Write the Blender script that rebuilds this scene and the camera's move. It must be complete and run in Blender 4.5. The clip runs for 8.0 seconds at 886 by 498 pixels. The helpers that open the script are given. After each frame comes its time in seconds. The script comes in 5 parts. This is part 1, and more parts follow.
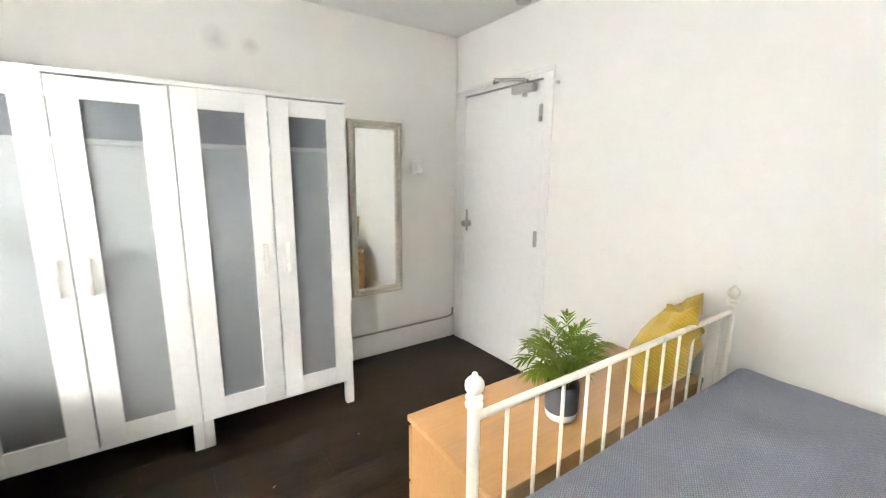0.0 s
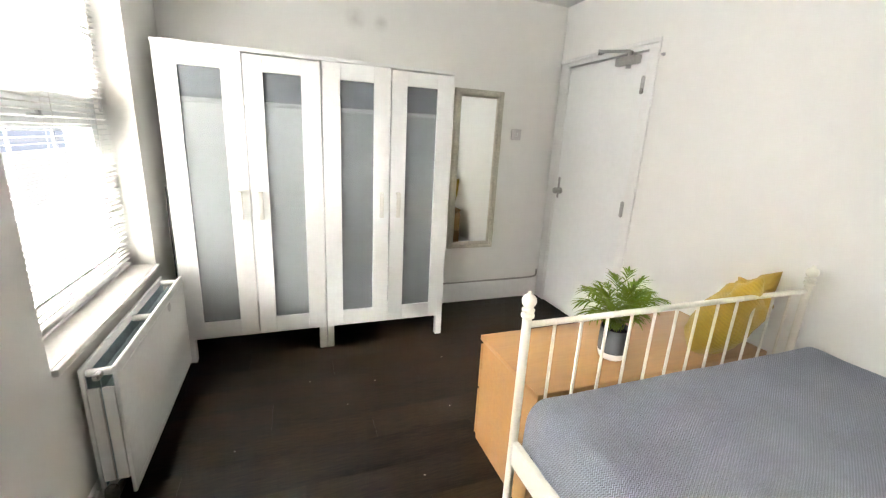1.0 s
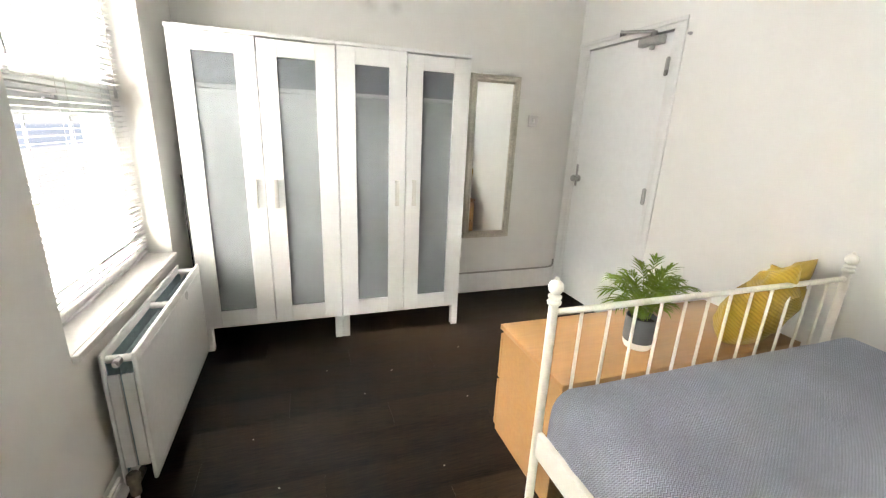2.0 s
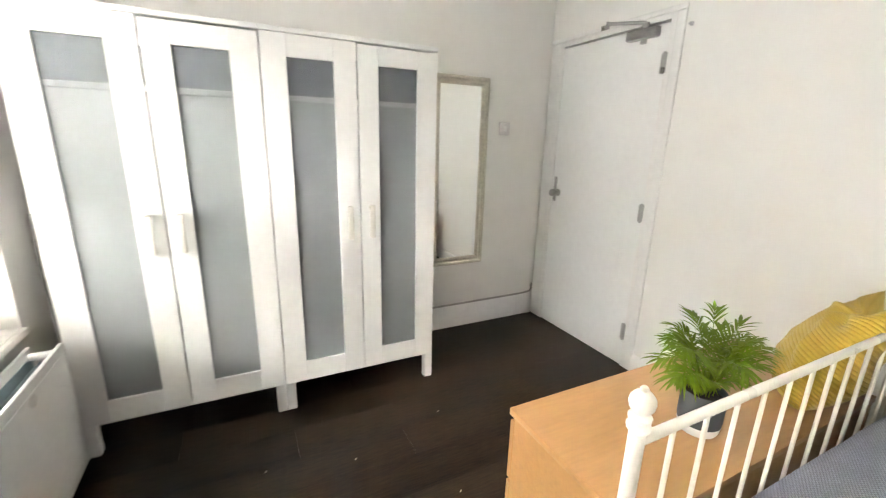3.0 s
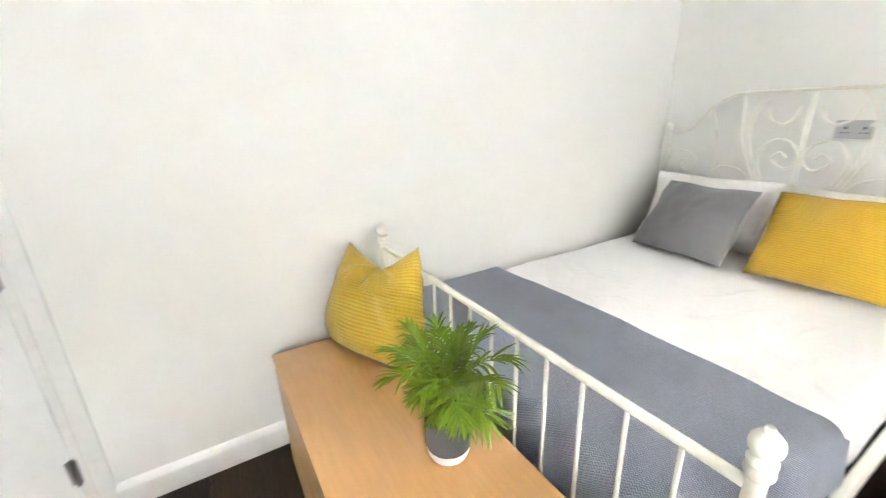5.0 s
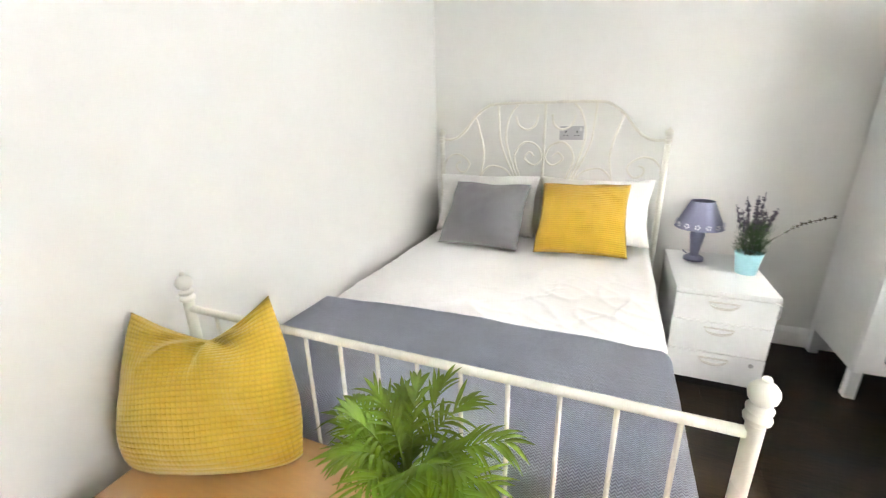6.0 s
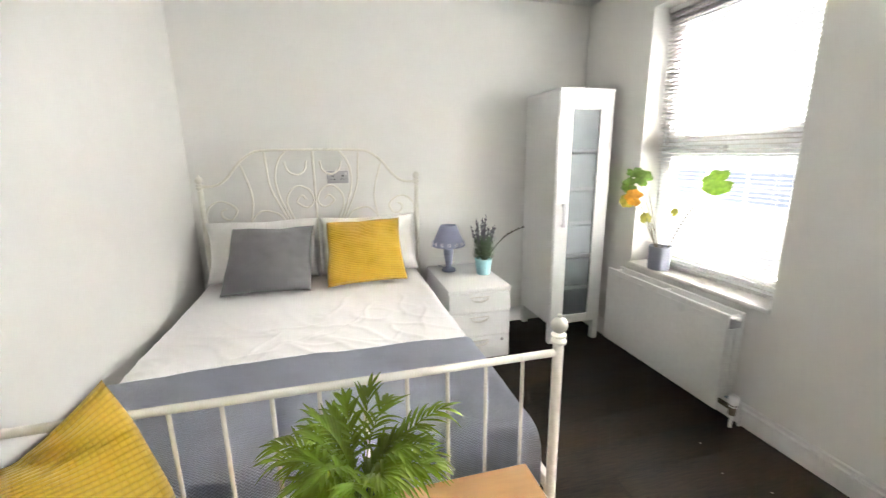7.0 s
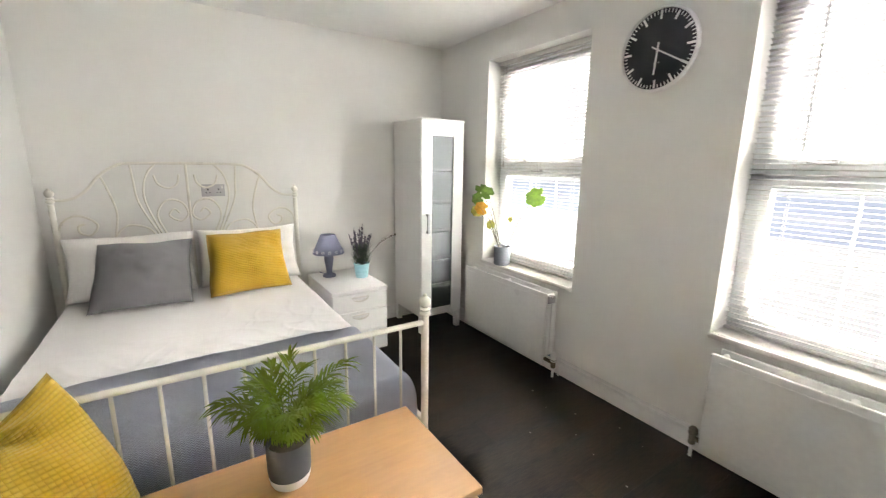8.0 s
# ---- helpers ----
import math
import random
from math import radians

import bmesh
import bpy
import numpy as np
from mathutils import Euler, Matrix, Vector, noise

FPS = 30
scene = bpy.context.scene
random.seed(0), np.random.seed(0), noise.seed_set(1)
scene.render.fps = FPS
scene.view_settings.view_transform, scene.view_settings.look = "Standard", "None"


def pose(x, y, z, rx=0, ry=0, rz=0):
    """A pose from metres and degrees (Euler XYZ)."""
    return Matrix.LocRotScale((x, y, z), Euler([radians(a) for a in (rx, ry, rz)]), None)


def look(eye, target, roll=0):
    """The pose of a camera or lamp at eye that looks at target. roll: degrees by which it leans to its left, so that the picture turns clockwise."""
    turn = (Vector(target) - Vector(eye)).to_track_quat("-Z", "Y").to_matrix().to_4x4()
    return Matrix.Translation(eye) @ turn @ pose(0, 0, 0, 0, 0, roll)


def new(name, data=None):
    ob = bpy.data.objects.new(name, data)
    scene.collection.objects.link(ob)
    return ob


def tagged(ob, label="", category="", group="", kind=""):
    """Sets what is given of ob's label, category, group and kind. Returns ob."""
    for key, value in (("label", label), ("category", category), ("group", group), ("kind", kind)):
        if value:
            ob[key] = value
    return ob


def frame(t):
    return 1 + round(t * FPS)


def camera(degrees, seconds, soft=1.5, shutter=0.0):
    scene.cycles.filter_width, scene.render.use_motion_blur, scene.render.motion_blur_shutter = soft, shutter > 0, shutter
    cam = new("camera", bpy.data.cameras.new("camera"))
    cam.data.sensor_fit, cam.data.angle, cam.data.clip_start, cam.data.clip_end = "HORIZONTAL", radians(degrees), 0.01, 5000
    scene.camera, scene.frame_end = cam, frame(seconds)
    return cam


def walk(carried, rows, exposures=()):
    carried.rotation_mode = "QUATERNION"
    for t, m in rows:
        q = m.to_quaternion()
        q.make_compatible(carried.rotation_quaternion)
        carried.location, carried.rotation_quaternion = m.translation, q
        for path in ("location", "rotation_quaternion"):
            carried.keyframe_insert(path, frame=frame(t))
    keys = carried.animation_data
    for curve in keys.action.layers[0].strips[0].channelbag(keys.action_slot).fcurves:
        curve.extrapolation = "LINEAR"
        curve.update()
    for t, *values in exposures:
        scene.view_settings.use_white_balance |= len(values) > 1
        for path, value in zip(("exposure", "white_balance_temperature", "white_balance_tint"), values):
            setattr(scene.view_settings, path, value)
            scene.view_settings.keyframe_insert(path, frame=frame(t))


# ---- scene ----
cam = camera(94.7, 8.0, 1.2, 0.25)
PATH = [
    (0, (-0.013, 0.032, 1.405), (1.098, 1.656, 1.044), 0.5),
    (0.5, (-0.044, -0.163, 1.392), (0.774, 1.604, 0.937), 2.2),
    (0.6, (-0.074, -0.212, 1.399), (0.705, 1.568, 0.926), 2.2),
    (1, (-0.135, -0.297, 1.396), (0.551, 1.508, 0.872), 3.1),
    (1.2, (-0.157, -0.319, 1.392), (0.513, 1.482, 0.837), 3.2),
    (2.3, (-0.15, -0.14, 1.354), (0.477, 1.674, 0.793), 2.6),
    (2.5, (-0.111, -0.018, 1.375), (0.518, 1.804, 0.842), 2.6),
    (3, (-0.061, 0.304, 1.364), (0.797, 2.036, 0.85), 1.5),
    (3.5, (-0.021, 0.621, 1.381), (1.399, 1.918, 0.834), -0.6),
    (4, (0.144, 0.851, 1.367), (1.949, 1.534, 0.845), -1.6),
    (4.5, (0.285, 1.088, 1.393), (2.181, 0.982, 0.764), -2.1),
    (5, (0.38, 1.337, 1.397), (2.008, 0.374, 0.748), -2.0),
    (5.2, (0.435, 1.366, 1.381), (1.912, 0.174, 0.751), -1.5),
    (6.3, (0.962, 1.482, 1.378), (1.335, -0.382, 0.756), -1.4),
    (6.5, (1.045, 1.525, 1.384), (1.14, -0.381, 0.784), -1.4),
    (7, (1.12, 1.644, 1.387), (0.622, -0.24, 0.935), -0.7),
    (7.5, (1.216, 1.853, 1.43), (0.35, 0.087, 1.066), 0.2),
    (8, (1.309, 2.007, 1.448), (0.24, 0.367, 1.04), 0.8),
]
EXPOSURES = [(0.0, 1.76, 6700, 10), (0.5, 1.76, 6750, 10), (1.0, 1.64, 6850, 10), (2.5, 1.64, 6950, 10), (3.0, 1.6, 6950, 10), (4.0, 1.97, 6450, 9),
             (4.5, 1.99, 6500, 10), (5.0, 1.85, 6550, 9), (6.5, 1.88, 6600, 10), (7.0, 1.7, 6700, 10), (7.5, 1.7, 6750, 11), (8.0, 1.52, 6850, 11)]
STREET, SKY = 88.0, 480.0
walk(cam, [(t, look(eye, target, roll)) for t, eye, target, roll in PATH], EXPOSURES)

# ---- world, light, exposure ----
SUN_EL, SUN_ROT = 42.0, 250.0
world = bpy.data.worlds.new("sky")
scene.world = world
world.use_nodes = True
wn = world.node_tree.nodes
sky = wn.new("ShaderNodeTexSky")
sky.sky_type = "NISHITA"
sky.sun_disc = False
sky.sun_elevation, sky.sun_rotation = radians(SUN_EL), radians(SUN_ROT)
wn["Background"].inputs["Strength"].default_value = 0.12
world.node_tree.links.new(sky.outputs["Color"], wn["Background"].inputs["Color"])

# ---- room ----
WEST, EAST, SOUTH, NORTH, CEIL = -0.85, 2.02, -1.365, 2.83, 2.46
THICK = 0.30
WIN_S = (-0.68, 0.28)
WIN_N = (1.14, 2.24)
SILL, HEAD = 0.65, 2.245
DOOR = (1.90, 2.69, 2.00)


# ---- materials ----
def shader(name, color, rough=0.6, metal=0.0, var=0.06, big=3.0, fine=60.0, bump=0.08, bump_scale=180.0,
           stretch=(1, 1, 1), spec=0.5, per_object=0.0, transmission=0.0, sheen=0.0, bump_dist=0.002):
    m = bpy.data.materials.new(name)
    m.use_nodes = True
    n, l = m.node_tree.nodes, m.node_tree.links
    b = n["Principled BSDF"]
    b.inputs["Metallic"].default_value = metal
    b.inputs["Specular IOR Level"].default_value = spec
    b.inputs["Transmission Weight"].default_value = transmission
    b.inputs["Sheen Weight"].default_value = sheen
    tc = n.new("ShaderNodeTexCoord")
    mp = n.new("ShaderNodeMapping")
    mp.inputs["Scale"].default_value = stretch
    l.new(tc.outputs["Object"], mp.inputs["Vector"])
    n1, n2 = n.new("ShaderNodeTexNoise"), n.new("ShaderNodeTexNoise")
    n1.inputs["Scale"].default_value, n2.inputs["Scale"].default_value = big, fine
    n1.inputs["Detail"].default_value, n2.inputs["Detail"].default_value = 4, 6
    l.new(mp.outputs["Vector"], n1.inputs["Vector"])
    l.new(mp.outputs["Vector"], n2.inputs["Vector"])
    add = n.new("ShaderNodeMath")
    add.operation = "ADD"
    l.new(n1.outputs["Fac"], add.inputs[0])
    l.new(n2.outputs["Fac"], add.inputs[1])
    last = add.outputs[0]
    if per_object:
        oi = n.new("ShaderNodeObjectInfo")
        mul = n.new("ShaderNodeMath")
        mul.operation = "MULTIPLY_ADD"
        mul.inputs[1].default_value = per_object
        l.new(oi.outputs["Random"], mul.inputs[0])
        l.new(last, mul.inputs[2])
        sub = n.new("ShaderNodeMath")
        sub.operation = "SUBTRACT"
        sub.inputs[1].default_value = per_object / 2
        l.new(mul.outputs[0], sub.inputs[0])
        last = sub.outputs[0]
    ramp = n.new("ShaderNodeMapRange")
    ramp.inputs["From Min"].default_value, ramp.inputs["From Max"].default_value = 0.6, 1.4
    ramp.inputs["To Min"].default_value, ramp.inputs["To Max"].default_value = 1 - 2 * var, 1 + 1.2 * var
    l.new(last, ramp.inputs["Value"])
    sc = n.new("ShaderNodeVectorMath")
    sc.operation = "SCALE"
    sc.inputs[0].default_value = color
    l.new(ramp.outputs["Result"], sc.inputs["Scale"])
    l.new(sc.outputs["Vector"], b.inputs["Base Color"])
    rr = n.new("ShaderNodeMapRange")
    rr.inputs["From Min"].default_value, rr.inputs["From Max"].default_value = 0.3, 0.7
    rr.inputs["To Min"].default_value, rr.inputs["To Max"].default_value = max(0.02, rough - 0.08), min(1, rough + 0.08)
    l.new(n1.outputs["Fac"], rr.inputs["Value"])
    l.new(rr.outputs["Result"], b.inputs["Roughness"])
    if bump:
        n3 = n.new("ShaderNodeTexNoise")
        n3.inputs["Scale"].default_value = bump_scale
        n3.inputs["Detail"].default_value = 3
        l.new(mp.outputs["Vector"], n3.inputs["Vector"])
        bp = n.new("ShaderNodeBump")
        bp.inputs["Strength"].default_value = bump
        bp.inputs["Distance"].default_value = bump_dist
        l.new(n3.outputs["Fac"], bp.inputs["Height"])
        l.new(bp.outputs["Normal"], b.inputs["Normal"])
    return m


def math_node(m, op, a, b=None, c=None):
    nd = m.node_tree.nodes.new("ShaderNodeMath")
    nd.operation = op
    for i, v in enumerate((a, b, c)):
        if v is None:
            continue
        if isinstance(v, (int, float)):
            nd.inputs[i].default_value = v
        else:
            m.node_tree.links.new(v, nd.inputs[i])
    return nd.outputs[0]


def woven(name, dark, light, kind, pitch, depth, rough=0.9, sheen=0.3, mottle=0.05):
    """Cloth with a weave in metres of its own u, v: 'zigzag', 'waffle', 'cord' or 'plain'."""
    m = shader(name, light, rough=rough, var=mottle, big=6, fine=120, bump=0, sheen=sheen, spec=0.2)
    n, l = m.node_tree.nodes, m.node_tree.links
    b = n["Principled BSDF"]
    uv = n.new("ShaderNodeUVMap")
    sep = n.new("ShaderNodeSeparateXYZ")
    l.new(uv.outputs["UV"], sep.inputs["Vector"])
    u, v = sep.outputs["X"], sep.outputs["Y"]
    k = 2 * math.pi / pitch
    if kind == "zigzag":
        z = math_node(m, "PINGPONG", u, pitch * 0.9)
        h = math_node(m, "SINE", math_node(m, "MULTIPLY", math_node(m, "ADD", v, z), k))
        h = math_node(m, "MULTIPLY_ADD", h, 0.5, 0.5)
    elif kind == "waffle":
        a = math_node(m, "ABSOLUTE", math_node(m, "SINE", math_node(m, "MULTIPLY", u, k / 2)))
        c = math_node(m, "ABSOLUTE", math_node(m, "SINE", math_node(m, "MULTIPLY", v, k / 2)))
        a, c = math_node(m, "POWER", a, 0.6), math_node(m, "POWER", c, 0.6)
        h = math_node(m, "MULTIPLY", c, math_node(m, "MULTIPLY_ADD", a, 0.45, 0.55))
    elif kind == "cord":
        h = math_node(m, "ABSOLUTE", math_node(m, "SINE", math_node(m, "MULTIPLY", v, k / 2)))
        a = math_node(m, "ABSOLUTE", math_node(m, "SINE", math_node(m, "MULTIPLY", u, k / 2.4)))
        h = math_node(m, "MULTIPLY", math_node(m, "POWER", h, 0.6), math_node(m, "MULTIPLY_ADD", a, 0.25, 0.75))
    else:
        nz = n.new("ShaderNodeTexNoise")
        nz.inputs["Scale"].default_value = 1 / pitch
        l.new(uv.outputs["UV"], nz.inputs["Vector"])
        h = nz.outputs["Fac"]
    mix = n.new("ShaderNodeMix")
    mix.data_type = "RGBA"
    mix.inputs["A"].default_value = (*dark, 1)
    l.new(h, mix.inputs["Factor"])
    old = b.inputs["Base Color"].links[0].from_socket
    l.new(old, mix.inputs["B"])
    l.new(mix.outputs["Result"], b.inputs["Base Color"])
    bp = n.new("ShaderNodeBump")
    bp.inputs["Strength"].default_value = 1.0
    bp.inputs["Distance"].default_value = depth
    l.new(h, bp.inputs["Height"])
    l.new(bp.outputs["Normal"], b.inputs["Normal"])
    return m


M_WALL = shader("wall_paint", (0.84, 0.825, 0.79), 0.75, var=0.011, big=0.9, fine=10, bump=0.08, bump_scale=60)
M_CEIL = shader("ceiling_paint", (0.80, 0.79, 0.77), 0.85, var=0.02, big=1.0, fine=25, bump=0.15, bump_scale=60)
M_GLOSS = shader("gloss_paint", (0.82, 0.81, 0.79), 0.35, var=0.03, big=2.5, fine=30, bump=0.08, bump_scale=40)
M_DOOR = shader("door_paint", (0.83, 0.83, 0.82), 0.42, var=0.02, big=2.0, fine=24, bump=0.03, bump_scale=30)
M_FLOOR = shader("dark_laminate", (0.0148, 0.0087, 0.0050), 0.46, var=0.56, big=1.9, fine=34, bump=0.25, bump_scale=60,
                 stretch=(0.35, 5.0, 1.0), per_object=0.22, spec=0.11)
M_SPECK = shader("plaster_speck", (0.24, 0.22, 0.19), 0.9, var=0.3, bump=0)
M_GAP = shader("dark_gap", (0.01, 0.009, 0.008), 0.9, var=0.1)
M_MELA = shader("white_melamine", (0.82, 0.815, 0.80), 0.38, var=0.02, big=2, fine=50, bump=0.04)
M_INNER = shader("melamine_inside", (0.84, 0.85, 0.85), 0.6, var=0.03, bump=0)
M_BACK_PALE = shader("pale_pane_backing", (0.86, 0.86, 0.83), 0.8, var=0.04, bump=0)
M_BACK_GREY = shader("grey_pane_backing", (0.54, 0.545, 0.545), 0.8, var=0.06, bump=0)
M_CABGREY = shader("grey_cabinet_backing", (0.24, 0.265, 0.27), 0.8, var=0.08, bump=0)
M_CABPALE = shader("pale_cabinet_backing", (0.62, 0.63, 0.635), 0.8, var=0.06, bump=0)
M_DARKIN = shader("dark_pane_backing", (0.13, 0.15, 0.18), 0.8, var=0.15, bump=0)
M_HANDLE = shader("handle_plastic", (0.70, 0.67, 0.62), 0.35, var=0.02, bump=0)
M_STEEL = shader("white_lacquered_steel", (0.80, 0.77, 0.69), 0.32, var=0.03, big=8, fine=60, bump=0.06)
M_RAD = shader("radiator_enamel", (0.80, 0.795, 0.77), 0.35, var=0.03, big=3, fine=40, bump=0.05)
M_TEAL = shader("radiator_fins", (0.30, 0.39, 0.42), 0.6, var=0.12, big=6, fine=40)
M_CHROME = shader("brushed_steel", (0.45, 0.44, 0.43), 0.3, metal=1.0, var=0.1, fine=90)
M_DIRTY = shader("tarnished_brass", (0.18, 0.15, 0.11), 0.5, metal=0.7, var=0.3, fine=60)
M_OAK = shader("oak_veneer", (0.355, 0.190, 0.073), 0.42, var=0.07, big=1.6, fine=9, bump=0.04, bump_scale=40, stretch=(1.2, 8, 8))
M_UPVC = shader("upvc", (0.82, 0.83, 0.84), 0.35, var=0.02, bump=0)
M_SLAT = shader("blind_slat", (0.65, 0.64, 0.615), 0.45, var=0.03, bump=0)
_n, _l = M_SLAT.node_tree.nodes, M_SLAT.node_tree.links
_tr = _n.new("ShaderNodeBsdfTranslucent")
_tr.inputs["Color"].default_value = (0.80, 0.79, 0.76, 1)
_mx = _n.new("ShaderNodeMixShader")
_mx.inputs[0].default_value = 0.04
_l.new(_n["Principled BSDF"].outputs[0], _mx.inputs[1])
_l.new(_tr.outputs[0], _mx.inputs[2])
_l.new(_mx.outputs[0], _n["Material Output"].inputs["Surface"])
M_CORD = shader("cord", (0.55, 0.54, 0.52), 0.8, bump=0)
M_SILL = shader("sill_paint", (0.76, 0.73, 0.69), 0.4, var=0.06, big=5, fine=40)
M_CREAM = shader("mirror_frame_cream", (0.60, 0.56, 0.46), 0.45, var=0.14, big=7, fine=70, bump=0.15, bump_scale=90)
M_PLASTIC = shader("white_plastic", (0.80, 0.79, 0.77), 0.3, var=0.02, bump=0)
M_SWITCH = shader("pale_switch_plastic", (0.66, 0.63, 0.62), 0.4, var=0.03, bump=0)
M_GREYPL = shader("grey_plastic", (0.50, 0.49, 0.50), 0.4, var=0.03, bump=0)
M_CABLE = shader("grey_cable", (0.36, 0.345, 0.32), 0.6, bump=0)
M_BLACK = shader("clock_black", (0.006, 0.006, 0.010), 0.55, var=0.1, bump=0, spec=0.25)
M_LAMPB = shader("blue_grey_lacquer", (0.17, 0.18, 0.27), 0.5, var=0.08, big=14, fine=80)
M_SHADE = shader("blue_grey_shade", (0.20, 0.21, 0.30), 0.85, var=0.06, big=12, fine=200)
M_SHADE_DOT = shader("shade_print", (0.55, 0.55, 0.62), 0.85, bump=0)
M_POT_GREY = shader("charcoal_glaze", (0.036, 0.038, 0.042), 0.6, var=0.08, big=10, fine=120)
M_POT_WHITE = shader("white_glaze", (0.76, 0.74, 0.71), 0.5, var=0.03, big=10)
M_POT_AQUA = shader("aqua_pot", (0.36, 0.66, 0.72), 0.45, var=0.04, big=10)
M_POT_SLATE = shader("slate_pot", (0.16, 0.175, 0.205), 0.6, var=0.08, big=10, fine=120)
M_SOIL = shader("soil", (0.03, 0.022, 0.015), 0.95, var=0.4, fine=150, bump=0.8, bump_scale=150)
M_PALM = shader("palm_leaf", (0.072, 0.140, 0.004), 0.5, var=0.35, big=14, fine=50, bump=0.05)
M_HERB = shader("herb_leaf", (0.032, 0.070, 0.022), 0.6, var=0.35, big=20, fine=60)
M_LAV = shader("lavender_flower", (0.085, 0.072, 0.10), 0.8, var=0.3, big=20, fine=90)
M_TWIG = shader("twig", (0.10, 0.085, 0.06), 0.8, var=0.2, big=20)
M_LEAF_G = shader("broad_leaf_green", (0.10, 0.19, 0.02), 0.45, var=0.25, big=20, fine=60)
M_LEAF_Y = shader("broad_leaf_yellow", (0.55, 0.25, 0.015), 0.5, var=0.25, big=20, fine=60)
M_LEAF_L = shader("broad_leaf_lime", (0.30, 0.29, 0.04), 0.5, var=0.25, big=20, fine=60)
for _m, _c, _f in ((M_PALM, (0.30, 0.35, 0.008, 1), 0.30), (M_LEAF_G, (0.10, 0.18, 0.02, 1), 0.12), (M_LEAF_Y, (0.55, 0.24, 0.02, 1), 0.12), (M_LEAF_L, (0.34, 0.31, 0.04, 1), 0.12)):
    _n, _l = _m.node_tree.nodes, _m.node_tree.links
    _tr = _n.new("ShaderNodeBsdfTranslucent")
    _tr.inputs["Color"].default_value = _c
    _mx = _n.new("ShaderNodeMixShader")
    _mx.inputs[0].default_value = _f
    _l.new(_n["Principled BSDF"].outputs[0], _mx.inputs[1])
    _l.new(_tr.outputs[0], _mx.inputs[2])
    _l.new(_mx.outputs[0], _n["Material Output"].inputs["Surface"])
M_SHEET = shader("white_cotton_sheet", (0.78, 0.755, 0.745), 0.85, var=0.02, big=5, fine=60, bump=0.25, bump_scale=18, bump_dist=0.006, sheen=0.2)
M_PILLOW = shader("white_cotton_pillow", (0.76, 0.735, 0.705), 0.85, var=0.03, big=6, fine=60, bump=0.3, bump_scale=14, bump_dist=0.008, sheen=0.2)
M_BLANKET = woven("blue_grey_weave", (0.33, 0.355, 0.435), (0.72, 0.755, 0.87), "zigzag", 0.0072, 0.0028, mottle=0.18)
M_MUSTARD = woven("mustard_waffle", (0.315, 0.208, 0.022), (0.385, 0.258, 0.032), "waffle", 0.0120, 0.0026, sheen=0.15)
M_MUSTCORD = woven("mustard_cord", (0.26, 0.155, 0.010), (0.35, 0.212, 0.018), "waffle", 0.0110, 0.0026, sheen=0.15)
M_GREYCUSH = woven("grey_linen", (0.075, 0.073, 0.075), (0.135, 0.132, 0.136), "plain", 0.004, 0.0015)

M_MIRROR = bpy.data.materials.new("silvered_glass")
M_MIRROR.use_nodes = True
_b = M_MIRROR.node_tree.nodes["Principled BSDF"]
_b.inputs["Base Color"].default_value = (0.88, 0.90, 0.89, 1)
_b.inputs["Metallic"].default_value, _b.inputs["Roughness"].default_value = 1.0, 0.02

M_GLASS = bpy.data.materials.new("clear_glass")
M_GLASS.use_nodes = True
_b = M_GLASS.node_tree.nodes["Principled BSDF"]
_b.inputs["Transmission Weight"].default_value, _b.inputs["Roughness"].default_value = 1.0, 0.0
_b.inputs["IOR"].default_value = 1.02

M_FROST = shader("frosted_glass", (0.24, 0.25, 0.26), 0.72, var=0.02, bump=0, spec=0.25)
_n, _l = M_FROST.node_tree.nodes, M_FROST.node_tree.links
_tp = _n.new("ShaderNodeBsdfTransparent")
_tp.inputs["Color"].default_value = (0.95, 0.965, 0.97, 1)
_mx = _n.new("ShaderNodeMixShader")
_mx.inputs[0].default_value = 0.66
_l.new(_n["Principled BSDF"].outputs[0], _mx.inputs[1])
_l.new(_tp.outputs[0], _mx.inputs[2])
_l.new(_mx.outputs[0], _n["Material Output"].inputs["Surface"])

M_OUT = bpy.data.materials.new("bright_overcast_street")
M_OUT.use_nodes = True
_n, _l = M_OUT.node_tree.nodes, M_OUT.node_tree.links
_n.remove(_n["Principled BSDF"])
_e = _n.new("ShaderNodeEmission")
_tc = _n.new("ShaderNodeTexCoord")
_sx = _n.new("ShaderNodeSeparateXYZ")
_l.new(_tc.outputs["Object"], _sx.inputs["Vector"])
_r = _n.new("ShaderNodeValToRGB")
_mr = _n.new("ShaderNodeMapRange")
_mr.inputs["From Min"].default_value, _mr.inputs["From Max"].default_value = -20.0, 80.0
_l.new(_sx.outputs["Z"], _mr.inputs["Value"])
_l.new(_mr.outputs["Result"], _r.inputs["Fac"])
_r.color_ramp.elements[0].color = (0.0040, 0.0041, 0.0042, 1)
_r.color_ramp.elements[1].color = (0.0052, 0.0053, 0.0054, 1)
